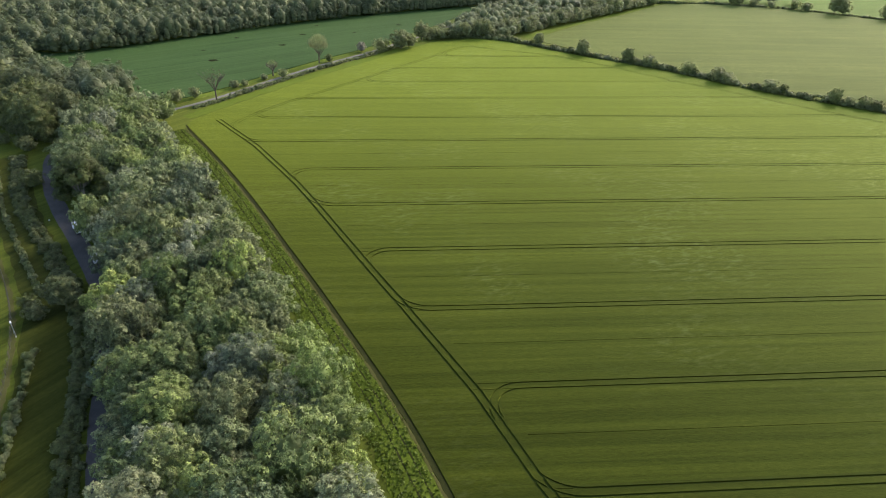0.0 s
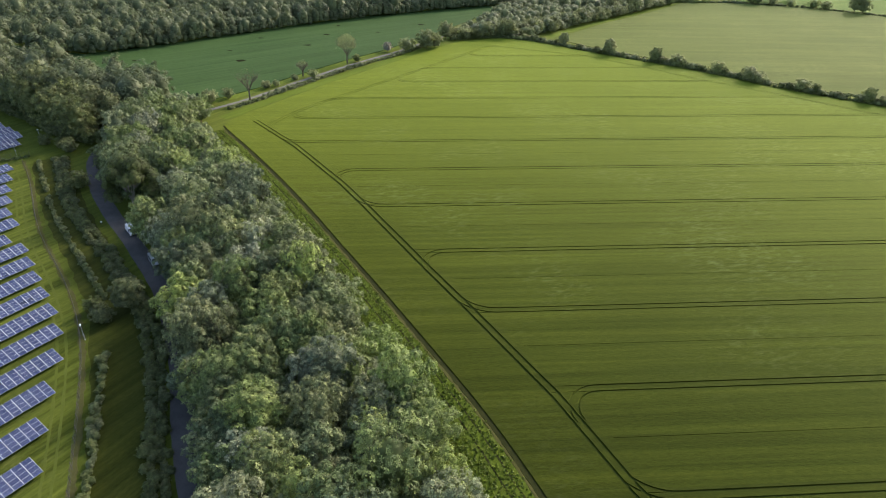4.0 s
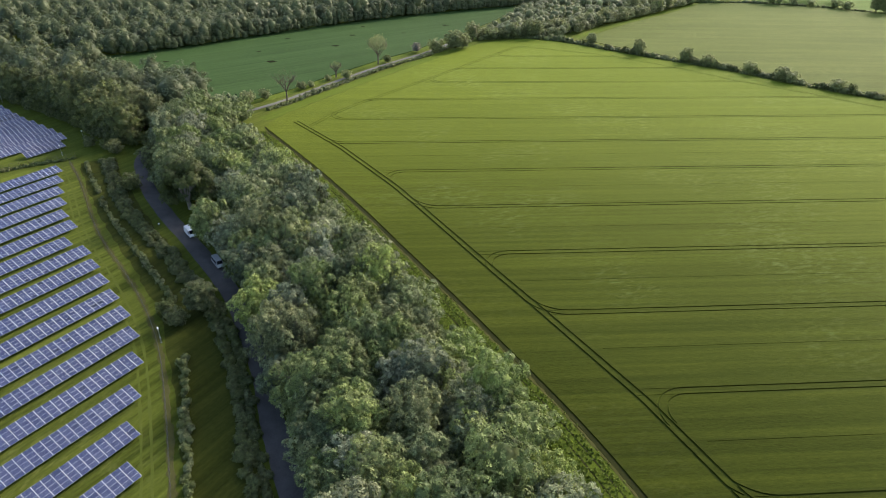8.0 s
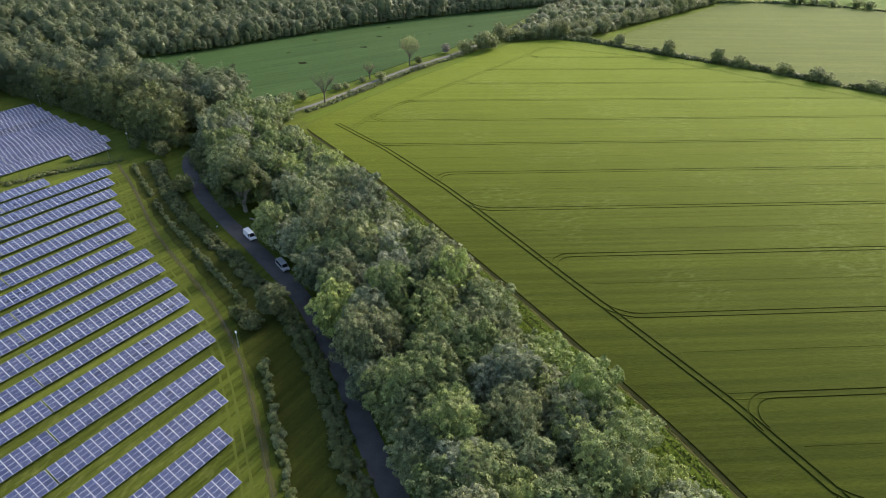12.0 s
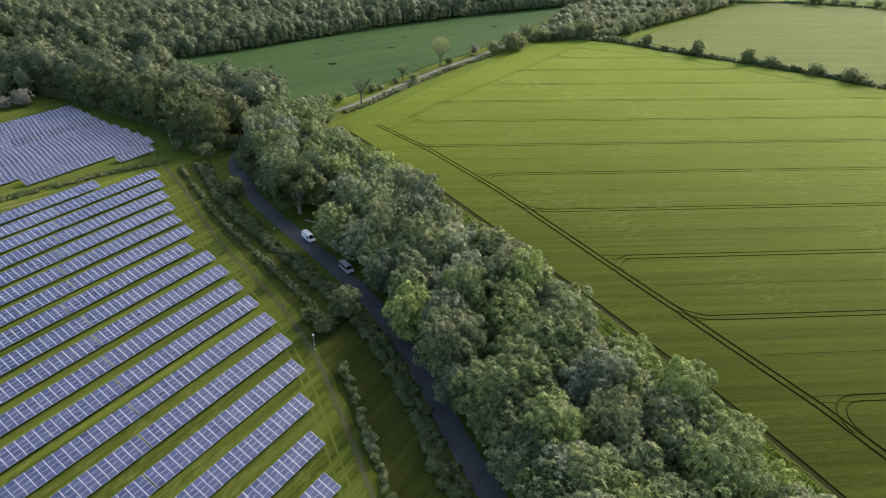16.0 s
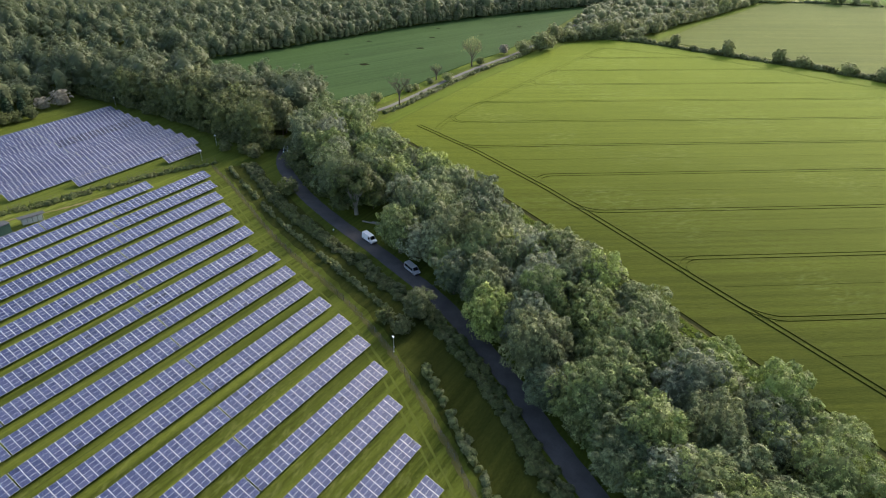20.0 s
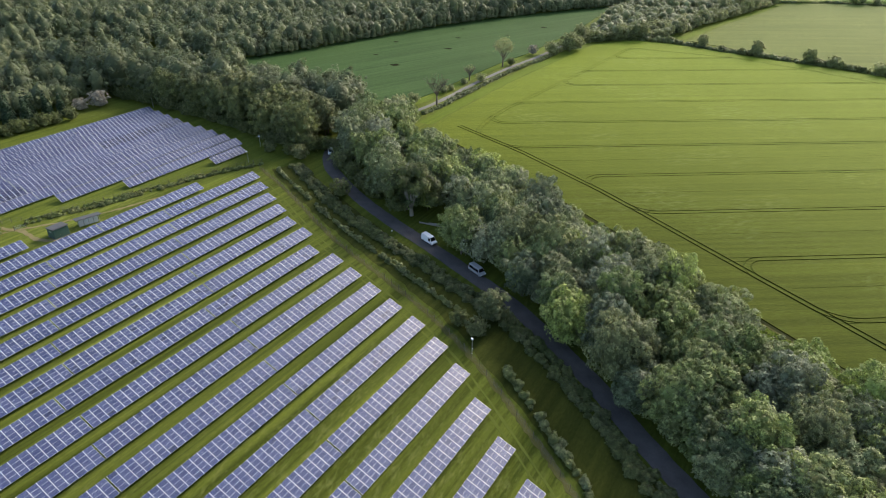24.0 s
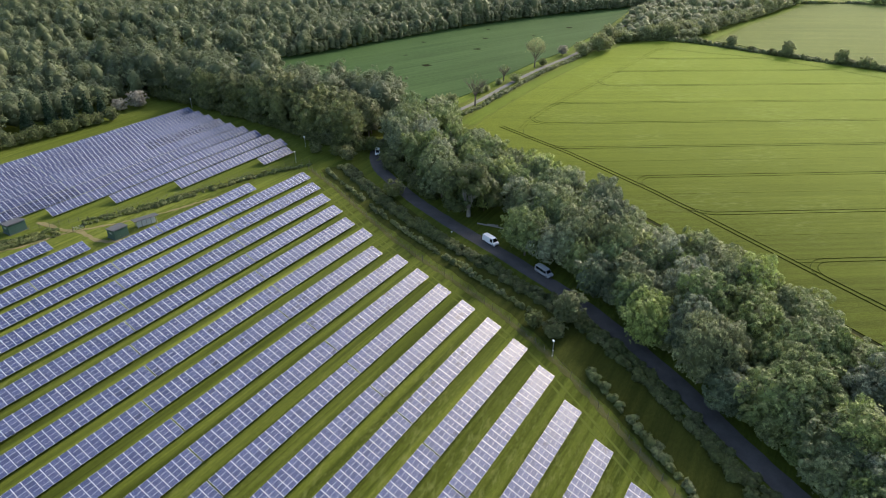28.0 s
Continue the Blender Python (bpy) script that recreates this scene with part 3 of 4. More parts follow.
# the wood strip between the road and the wheat
STRIP = [(-38, 44), (-52, 72), (-62, 90), (-69, 106), (-76, 122), (-83, 136), (-91, 149), (-100, 161), (-107, 170), (-117, 187), (-127, 202), (-136, 216), (-142, 228), (-143, 242), (-137, 256), (-124, 270), (-115, 264), (-107.5, 247), (-92, 219), (-75, 188), (-60.5, 166), (-47.5, 145), (-32.5, 120), (-22, 98), (-14.5, 82), (4, 44)]
for x, y in scatter(STRIP, 6.5, 3, 0.42):
    room = off_line(DITCH, x, y) - (9.2 if y > 130 else 7.4)
    if math.hypot(x + 113, y - 181) < 6.0 or math.hypot(x + 106.5, y - 173) < 6.5 or room < 2.8:
        continue
    kind = NEAR[rnd.randrange(8)] if y < 135 else BACK[rnd.randrange(4)]
    wide = rnd.uniform(0.60, 0.98)
    slim = min(wide, room / 7.4)
    plant(kind, x, y, slim, rnd.uniform(0, 360), rnd.uniform(0.92, 1.28) * (1.12 if y > 100 and room > 9 else 1.0) * min(wide / slim, 1.7 if y < 100 else 1.15), "broadleaf tree in full leaf in a dense wood strip", "tree", "trees of the wood strip")

q, n = along(ROAD, 6.0)
for p, nn in zip(q, n):
    if 40 < p[1] < 138:
        x, y = p - nn * rnd.uniform(5.0, 6.2)
        plant(NEAR[rnd.randrange(8)], x, y, rnd.uniform(0.42, 0.72), rnd.uniform(0, 360), rnd.uniform(1.0, 1.4), "broadleaf tree leaning over the road edge", "tree", "trees of the wood strip")

# the belt of trees behind the far solar tables: its front as single trees, the rest with the woodland
BELT = [(-150, 240), (-160, 241), (-172, 247), (-190, 262), (-212, 277), (-234, 292), (-240, 302), (-216, 294), (-195, 280), (-178, 266), (-160, 262), (-146, 262), (-152, 250)]
for x, y in scatter(BELT, 7.2, 4, 0.3):
    plant(MID[rnd.randrange(3)], x, y, rnd.uniform(0.95, 1.3), rnd.uniform(0, 360), rnd.uniform(0.85, 1.1), "tall broadleaf tree at the front of a dark woodland belt", "tree", "trees of the belt")


def forest(name, poly, gap, seed, label, leaves=240, size=1.25, big=1.0, mat=None, edge=(), tall=1.0):
    """Far woodland as one body: many full crowns of leaf sprays, with a closer row of trees along its open edge."""
    rng = np.random.default_rng(seed)
    kinds = []
    for _ in range(8):
        L = clump_lobes(rng, rng.uniform(13, 19), rng.uniform(5.0, 6.8), 13)
        kinds.append(weld(np.concatenate([tufts(rng, L, leaves // 4, size, 4, -0.15, 0.5), cores(L[:2], 0.96)])))
    us, ids, k = [], [], 0
    spots = [(x, y, rng.uniform(0.7, 1.15)) for x, y in scatter(poly, gap, seed, 0.33)]
    if edge:
        spots += [(x + rng.uniform(-1, 1), y + rng.uniform(-1, 1), rng.uniform(0.45, 0.85)) for x, y in along(edge, 4.2)[0]]
    for x, y, s in spots:
        u, idx = kinds[rng.integers(8)]
        a = rng.uniform(0, 6.28)
        R = np.array(((math.cos(a), math.sin(a), 0), (-math.sin(a), math.cos(a), 0), (0, 0, tall * rng.uniform(0.78, 1.2)))) * s * big
        us.append(u @ R + (x, y, 0))
        ids.append(idx + k)
        k += len(u)
    me = welded_mesh(name, np.concatenate(us), np.concatenate(ids))
    return tagged(obj(name, me, mat or M_far), label, "woodland", kind="stuff")


WOOD_BELT = [(-146, 262), (-160, 262), (-178, 266), (-195, 280), (-216, 294), (-240, 302), (-262, 306), (-300, 330), (-318, 366), (-262, 345), (-230, 334), (-205, 321), (-182, 309), (-160, 300), (-142, 288), (-137, 272)]
COPSE = [(-14, 434), (10, 443), (34, 447), (52, 456), (95, 501), (150, 556), (192, 602), (215, 622), (70, 622), (62, 596), (38, 556), (10, 496), (-4, 462)]
WEST_WOOD = [(-272, 282), (-282, 268), (-296, 250), (-306, 232), (-318, 222), (-335, 240), (-380, 330), (-430, 430), (-345, 416), (-318, 366), (-300, 330), (-262, 306)]
FOREST = [(-226, 379), (-201, 398), (-175, 421.5), (-131, 464.5), (-77, 508.5), (-9.5, 551), (60, 589), (70, 617), (330, 617), (330, 625), (-560, 625), (-540, 610), (-430, 440), (-345, 422), (-300, 406), (-262, 393)]
forest("woodland_belt", WOOD_BELT, 7.8, 9, "dense green woodland belt behind the solar park", 1100, 0.95, 1.2)
forest("copse", COPSE, 8.4, 11, "rounded green copse between two fields", 400, 1.1, 0.78, M_copse, (), 0.66)
forest("woodland_west", WEST_WOOD, 9.0, 12, "dull green mixed woodland beside the solar park", 640, 1.15, 0.85)
forest("woodland", FOREST, 8.8, 8, "dense dark green broadleaf woodland behind the fields", 380, 1.45, 0.95, None, [(-262, 391), (-227, 377), (-201, 395), (-175, 419), (-131, 462), (-77, 506), (-9.5, 549), (60, 587)])
# ---- hedges, verges and tracks ----
def hedge(name, pts, width, height, seed, label, mat=None, gaps=0.12, size=0.42, dense=48):
    """A ragged hedge: leafy lumps of uneven height strung along a line, on a woody base."""
    rng = np.random.default_rng(seed)
    q, n = along(pts, width * 0.42)
    L = []
    swell = np.interp(np.arange(len(q)), np.arange(0, len(q) + 7, 7), rng.uniform(0.5, 1.25, len(np.arange(0, len(q) + 7, 7))))
    for p, nn, sw in zip(q, n, swell):
        if rng.random() < gaps * (1.6 if sw < 0.75 else 0.5):
            continue
        r = width * rng.uniform(0.2, 0.5) * (0.45 + 0.6 * sw)
        h = height * rng.uniform(0.55, 1.2) * sw
        o = nn * rng.uniform(-0.42, 0.42) * width
        L.append((p[0] + o[0], p[1] + o[1], max(h - r * 0.9, r * 0.3), r, 0.95))
        L.append((p[0] + o[0] * 0.3, p[1] + o[1] * 0.3, r * 0.3, r * 1.0, 0.8))
    t = thing(name, pts[0][0], pts[0][1], 0, 0, label, "hedge")
    off = np.array((pts[0][0], pts[0][1], 0))
    for i in range(0, len(L), 8):
        bit = L[i:i + 8]
        tris = np.concatenate([tufts(rng, bit, int(dense * len(bit) * max(width, 1.2) / 5), size, 4, -0.1), cores(bit, 0.86)]) - off
        obj("shrub", welded_mesh("shrub", *weld(tris)), mat or M_hedge, t)
    return t


HEDGE_ROAD = [(-53.5, 50), (-62, 70), (-70.3, 88), (-74.6, 101), (-81.8, 117), (-90.5, 131), (-101.5, 144), (-113, 158.5), (-126, 172), (-137.5, 187), (-149, 206), (-158, 222)]
HEDGE_IN_A = [(-100, 132), (-110.5, 144.5), (-119.5, 155.3), (-129.5, 168), (-140.5, 182), (-154, 203), (-164, 218)]
HEDGE_IN_B = [(-74, 66), (-78.7, 79.7), (-82.2, 88.8), (-86, 98.8), (-90, 110)]
FENCE = [(-71, 52), (-77, 68), (-82.5, 81), (-87, 92), (-97.5, 115.5), (-112.3, 137.6), (-136, 166), (-157, 200.5), (-171, 219.6)]
SCRUB = [(-171, 224), (-189, 212), (-204, 197.5), (-217, 185.5), (-231, 175.5)]
SCRUB_END = [(-236.5, 170.6), (-240.5, 168.2), (-244.5, 165.0), (-249, 161.5)]
M_scrub = leaf_material("scrub_leaves", [(0.112, 0.145, 0.046), (0.160, 0.172, 0.066)])
for off, seed in ((1.2, 21), (-0.9, 29)):
    hedge("hedge", shift(HEDGE_ROAD, off), 2.5, 1.5, seed, "overgrown dark green hedge along the road", gaps=0.0, dense=52)
hedge("hedge", HEDGE_IN_A, 1.5, 1.5, 22, "broken row of young hawthorn bushes beside the fence", M_thorn, 0.25)
hedge("hedge", HEDGE_IN_B, 1.9, 2.0, 23, "row of pale green young hedge bushes in grass", M_thorn, 0.15)
hedge("hedge", SCRUB, 2.0, 0.45, 24, "low scrubby hedge between the two solar arrays", M_scrub, 0.35)
hedge("hedge", shift(SCRUB, -2.4), 1.3, 0.5, 25, "low scrubby hedge between the two solar arrays", M_scrub, 0.5)
for off, seed in ((-1.4, 34), (0.6, 35), (2.4, 36)):
    hedge("hedge", shift(SCRUB_END, off), 1.7, 0.8, seed, "tangled low scrub below a green shed", M_scrub, 0.15)
LANE_HEDGE = shift([(-113, 284.5), (-100, 304), (-84.5, 331), (-61.5, 368), (-40, 395), (-26, 420)], -0.6)
hedge("hedge", LANE_HEDGE, 2.6, 1.9, 26, "low dark clipped hedge beside the lane", M_thorn, gaps=0.0, size=0.5, dense=40)
HEDGE_E = [(-8, 437), (20, 447), (46, 440), (80, 409.5), (110, 386.5), (137.5, 364.5), (160, 338.5), (182, 321), (199, 308), (218, 296), (305, 214), (395, 95)]
hedge("hedge", HEDGE_E, 4.2, 3.0, 27, "dark field hedge dotted with small trees", M_thorn, gaps=0.02, size=0.6, dense=26)
HEDGE_FAR = [(196, 606), (246, 609), (308, 588), (364, 544), (450, 496), (560, 460)]
hedge("hedge", HEDGE_FAR, 2.6, 1.8, 28, "far dark hedge at the edge of the pale field", M_thorn, gaps=0.2, size=0.8, dense=18)
tagged(ribbon("verge_margin", shift(DITCH, 5.3), 8.2, 0.05, M_verge, 3.0, 0.8), "lush green grass margin beside the wheat", "grass verge")
tagged(ribbon("soil_edge", shift(DITCH + [(-108.6, 261.5)], 0.1), 1.2, 0.06, M_soil, 1.5, 0.12), "dark bare soil line at the edge of the crop", "soil")
tagged(ribbon("dry_edge", shift(FIELD_N[1:], 0.3), 0.6, 0.07, M_tyre, 1.5, 0.25), "pale dry grass line at the edge of the crop", "grass")
tagged(ribbon("path_margin", shift(DITCH, 1.0), 0.55, 0.07, M_dead, 1.5, 0.16), "narrow dry earth path beside the crop", "path")
for off in (3.1, 5.2):
    tagged(ribbon("wheel_track", shift(DITCH[3:], off), 0.36, 0.08, M_soil, 2.0, 0.1), "dark wheel track pressed into the grass margin", "track")
tagged(ribbon("verge_field", [(-112, 271), (-98, 297), (-78, 330), (-56, 363), (-33, 396), (-14, 424)], 6.5, 0.05, M_verge, 3.0, 0.6), "bright green grass verge between hedge and wheat", "grass verge")
tagged(ribbon("verge_copse", [(58, 450), (98, 497), (152, 552), (196, 598)], 6.0, 0.05, M_verge, 3.0, 0.8), "yellow-green rough verge beside the copse", "grass verge")
tagged(ribbon("verge_lane", [(-136, 284), (-122, 296), (-108, 314), (-93, 340), (-70, 377), (-50, 403), (-36, 428), (-20, 452)], 6.0, 0.05, M_verge, 3.0, 0.8), "yellow-green rough verge beyond the lane", "grass verge")
# long grass whose base colour is darkened to deepen the tree shade here
M_sward = crop_material("shaded_sward", (0.027, 0.033, 0.006), (0.047, 0.053, 0.010), (0.09, 0.09, 0.03), 0.4, 60.0, 0.06)
tagged(ribbon("sward", shift([(-60, 50), (-68, 68), (-77, 88), (-85, 106), (-95, 127), (-107, 144), (-122, 163), (-135, 180), (-152, 205), (-162, 222)], -0.2), 12.0, 0.03, M_sward, 3.0, 0.5), "long green grass between two hedges, coloured dark for tree shade", "grass")
tagged(ribbon("fence_strip", shift(FENCE, -0.2), 1.4, 0.05, M_dead, 1.0, 0.3), "brown dead grass strip along the fence foot", "grass")
for off in (3.0, 4.8):
    tagged(ribbon("tyre_track", shift(FENCE, off), 0.55, 0.04, M_tyre, 2.0, 0.12), "pale tyre track pressed into mown grass", "track")
MOWN = [(-60, 40), (-77, 70), (-88, 95), (-98, 117), (-113, 139), (-136, 167), (-157, 201), (-172, 221), (-189, 211), (-204, 196), (-217, 184), (-231, 174), (-246, 167), (-330, 120), (-330, 20)]
bm = bmesh.new()
bm.faces.new([bm.verts.new((x, y, 0.02)) for x, y in MOWN])
tagged(part("lawn", bm, M_mown), "mown bright green grass between solar tables", "grass", kind="structure")

# weeds in rows on the margin
rng = np.random.default_rng(40)
q, n = along(DITCH[2:], 0.42)
L = []
for row in np.arange(1.9, 9.4, 0.7):
    for p, nn in zip(q, n):
        if abs(row - 3.1) < 0.4 or abs(row - 5.2) < 0.4 or rng.random() < 0.15:
            continue
        c2 = p + nn * (row + rng.uniform(-0.7, 0.7)) + rng.normal(size=2) * 0.15
        L.append((c2[0], c2[1], 0.06, rng.uniform(0.10, 0.32), 1.1))
L = np.array(L)
k = len(L) * 5
pick = np.repeat(np.arange(len(L)), 5)
d = rng.normal(size=(k, 3))
d[:, 2] = np.abs(d[:, 2]) + 0.2
d /= np.linalg.norm(d, axis=1)[:, None]
p = L[pick, :3] + d * L[pick, 3:4]
nn = d + rng.normal(size=(k, 3)) * 0.5
a = np.cross(nn, rng.normal(size=(k, 3)))
a /= np.linalg.norm(a, axis=1)[:, None]
b = np.cross(nn, a)
b /= np.linalg.norm(b, axis=1)[:, None]
s = rng.uniform(0.14, 0.32, (k, 1))
tagged(obj("weeds", quads_mesh("weeds", np.stack([p - a * s, p - b * s * 0.7, p + a * s, p + b * s * 0.7], 1)), M_weed), "rows of leafy green weeds on the field margin", "weeds", kind="stuff")

# bare spots in the young crop
M_black = simple("damp_soil", (0.010, 0.012, 0.006), (0.020, 0.021, 0.011), 2.0, 1.0, 0.0)
SPOT = np.random.default_rng(44)
for x, y, r in ((-191, 367, 1.5), (-145, 395, 1.2), (-132, 371, 2.6), (-135, 431, 1.4), (-101, 413, 2.0), (-94, 445, 1.7), (-90, 475, 1.4), (-31, 484, 2.0), (-60, 455, 1.2)):
    bm = bmesh.new()
    bm.faces.new([bm.verts.new((x + math.cos(i * 0.45) * r * SPOT.uniform(0.7, 1.2) * 1.2, y + math.sin(i * 0.45) * r * SPOT.uniform(0.6, 1.1), 0.31)) for i in range(14)])
    tagged(part("bare_spot", bm, M_black), "dark bare spot in the young crop", "soil", "bare spots", "structure")

# ---- single trees and bushes ----
FAIR = [tree_kind(60 + i, h, r, 5000, 0.5, n, M_fair) for i, (h, r, n) in enumerate(((12, 4.8, 11), (8.0, 3.9, 10)))]
SHRUB = [tree_kind(64 + i, h, r, 1800, 0.42, n, M_fair) for i, (h, r, n) in enumerate(((5.2, 3.0, 9), (4.2, 2.6, 8)))]
DUSKY = [tree_kind(66 + i, h, r, 1800, 0.42, n, M_hedge) for i, (h, r, n) in enumerate(((5.2, 3.0, 9), (4.2, 2.6, 8)))]
FLOWER = tree_kind(68, 6.5, 3.2, 2400, 0.45, 9, M_blossom)
for x, y, kind, sc, label in (
        (-65, 374, DUSKY[0], 0.8, "dark bush at the foot of a tree"),
        (-37, 402, SHRUB[0], 1.69, "dense round bush beside the lane"), (-25, 409, FAIR[1], 1.42, "rounded green tree at the field corner"), (-20, 414, FAIR[1], 1.22, "rounded green tree at the field corner"),
        (-84, 339, SHRUB[0], 0.95, "rounded bush on the lane verge"), (-93, 334, SHRUB[1], 0.75, "small young tree on the lane verge"),
        (-100, 322, SHRUB[1], 0.8, "small young tree on the lane verge"), (-104, 318, SHRUB[1], 1.01, "small young tree on the lane verge"), (-118, 300, SHRUB[0], 0.94, "bush on the lane verge"), (-124, 292, SHRUB[0], 1.22, "bush on the lane verge"),
        (65, 428, FAIR[1], 0.88, "small tree standing in the field hedge"), (89, 402, FAIR[1], 1.08, "small pale tree standing in the field hedge"), (113, 385, FAIR[1], 1.08, "small tree standing in the field hedge"), (123, 377, SHRUB[0], 1.35, "round bush standing in the field hedge"),
        (141, 361, SHRUB[0], 1.49, "round bush standing in the field hedge"), (153, 347, FAIR[1], 0.97, "small tree standing in the field hedge"), (156, 343, SHRUB[0], 1.35, "round bush standing in the field hedge"), (174, 329, SHRUB[0], 1.28, "round bush standing in the field hedge"),
        (197, 309, FAIR[1], 0.89, "dark round bush standing in the field hedge"), (208, 302.5, FAIR[1], 0.84, "round pale bush at the end of the hedge"),
        (263, 604, FAIR[0], 0.94, "far tree in the hedge"), (269, 602, FAIR[0], 1.01, "far tree in the hedge"), (280, 598, SHRUB[0], 1.22, "far bush in the hedge"), (293, 592, SHRUB[0], 1.22, "far bush in the hedge"), (311, 586, SHRUB[0], 1.62, "far bush in the hedge"), (318, 580, SHRUB[0], 1.49, "far bush in the hedge"), (336, 567, FAIR[0], 1.49, "broad far tree in the hedge"), (341, 563, FAIR[0], 1.08, "broad far tree in the hedge"), (366, 544, FAIR[0], 1.08, "far tree in the hedge"),
        (-91.8, 128, MID[1], 0.70, "light green tree leaning over the road hedge"), (-138, 197, DUSKY[0], 1.15, "rounded bush at the road edge"), (-96, 122.5, DUSKY[0], 0.85, "dark bush behind the road hedge"), (-100, 127, DUSKY[1], 0.9, "dark bush behind the road hedge"),
        (-158, 229, DUSKY[0], 1.1, "bush where the fence meets the wood"), (-163, 233, DUSKY[0], 0.95, "bush where the fence meets the wood"), (-171, 236, DUSKY[1], 1.0, "bush where the fence meets the wood")):
    plant(kind, x, y, sc, rnd.uniform(0, 360), rnd.uniform(0.9, 1.1), label, "bush" if kind in SHRUB + DUSKY else "tree", name="bush" if kind in SHRUB + DUSKY else "tree")
for line, off, lo, hi in (([(-146, 236), (-160, 239), (-172, 245), (-190, 260), (-212, 275), (-236, 291), (-262, 304)], -1.0, 0, 400), (ROAD, -4.4, 192, 250)):
    q, n = along(line, 4.2)
    for p, nn in zip(q, n):
        if lo < p[1] < hi:
            x, y = p + nn * (off + rnd.uniform(-0.8, 0.8))
            plant(DUSKY[rnd.randrange(2)], x, y, rnd.uniform(0.75, 1.35), rnd.uniform(0, 360), rnd.uniform(0.8, 1.2), "leafy bush below the edge of the wood", "bush", "bushes below the wood edge", "bush")
q, n = along(HEDGE_E[2:-2], 6.0)
for p, nn in zip(q, n):
    if rnd.random() < 0.6:
        x, y = p + nn * rnd.uniform(-0.8, 0.8)
        plant((SHRUB + DUSKY)[rnd.randrange(4)], x, y, rnd.uniform(0.5, 1.15), rnd.uniform(0, 360), rnd.uniform(0.8, 1.2), "rounded bush grown out of the field hedge", "bush", "bushes of the field hedge", "bush")
for line, step in (([(-12, 436), (12, 446), (36, 450), (54, 459), (97, 505), (152, 560), (190, 600)], 5.0), ([(-8, 448), (20, 456), (44, 466), (84, 506), (140, 562), (176, 600)], 7.0)):
    for p in along(line, step)[0]:
        kind = (SHRUB + DUSKY + FAIR)[rnd.randrange(6)]
        plant(kind, p[0] + rnd.uniform(-2, 2), p[1] + rnd.uniform(-2, 2), rnd.uniform(0.9, 1.9) * (0.6 if kind in FAIR else 1.0), rnd.uniform(0, 360), rnd.uniform(0.8, 1.1), "rounded tree at the edge of the copse", "tree", "trees at the edge of the copse")
plant(FLOWER, -49, 400.5, 0.95, 20, 1.0, "small tree covered in pale blossom beside the lane")
plant(FLOWER, -262, 289, 1.25, 70, 1.0, "spreading tree in pale blossom at the wood edge")
plant(FLOWER, -268, 284, 1.0, 200, 0.9, "spreading tree in pale blossom at the wood edge")
plant(FLOWER, -214, 392, 0.8, 120, 1.0, "small pale blossoming tree at the woodland edge")


def bare_tree(x, y, height, label, leaves=170, mat=M_hedge, seed=71):
    """A tree hardly in leaf: trunk, limbs and thin twigs, with a few buds."""
    rng = np.random.default_rng(seed)
    t = thing("tree", x, y, 0, 0, label, "tree")
    bm = bmesh.new()
    rod(bm, (0, 0, -0.2), (0, 0.1, height * 0.3), 0.42, 0.34, 8)
    for i in range(9):
        a, lean = i * 2.4, rng.uniform(0.25, 0.7)
        p0 = np.array((0, 0.1, height * rng.uniform(0.22, 0.34)))
        p1 = p0 + height * 0.32 * np.array((math.cos(a) * lean, math.sin(a) * lean, 0.9))
        rod(bm, p0, p1, 0.2, 0.11, 6)
        for j in range(7):
            p2 = p1 + height * rng.uniform(0.15, 0.32) * np.array((math.cos(a + rng.normal() * 0.9) * 0.7, math.sin(a + rng.normal() * 0.9) * 0.7, rng.uniform(0.3, 1)))
            rod(bm, p1, p2, 0.08, 0.025, 4)
            for _ in range(4):
                rod(bm, p2, p2 + rng.normal(size=3) * height * 0.06 + (0, 0, height * 0.03), 0.03, 0.012, 3)
    part("trunk", bm, M_bark, t)
    crown = sprays(rng, [(0, 0, height * 0.70, height * 0.30, 1.0), (0, 0, height * 0.62, height * 0.2, 1.2)], leaves, 0.45, 0.8)
    obj("crown", quads_mesh("crown", [], crown), mat, t)


bare_tree(-107, 297.5, 14.5, "bare brown tree with thin twigs beside the lane")
bare_tree(-70, 370, 16.0, "airy light green tree with thin leaves beside the lane", 1500, M_fair, 72)
bare_tree(-90, 341, 8.5, "young thin tree coming into leaf beside the lane", 220, M_fair, 73)


def fir(x, y, height, radius, seed, label):
    rng = np.random.default_rng(seed)
    t = thing("conifer", x, y, 0, rng.uniform(0, 360), label, "conifer")
    bm = bmesh.new()
    rod(bm, (0, 0, -0.2), (0, 0, height * 0.95), 0.2, 0.04, 6)
    part("trunk", bm, M_bark, t)
    L = [(rng.normal() * 0.15, rng.normal() * 0.15, height * (0.12 + 0.82 * i / 8), radius * (1.05 - 0.95 * i / 8) * 0.8 + 0.15, 0.75) for i in range(9)]
    obj("crown", quads_mesh("crown", [], np.concatenate([sprays(rng, L, 1800, 0.55, 0.6), cores(L, 0.8)])), M_conifer, t)


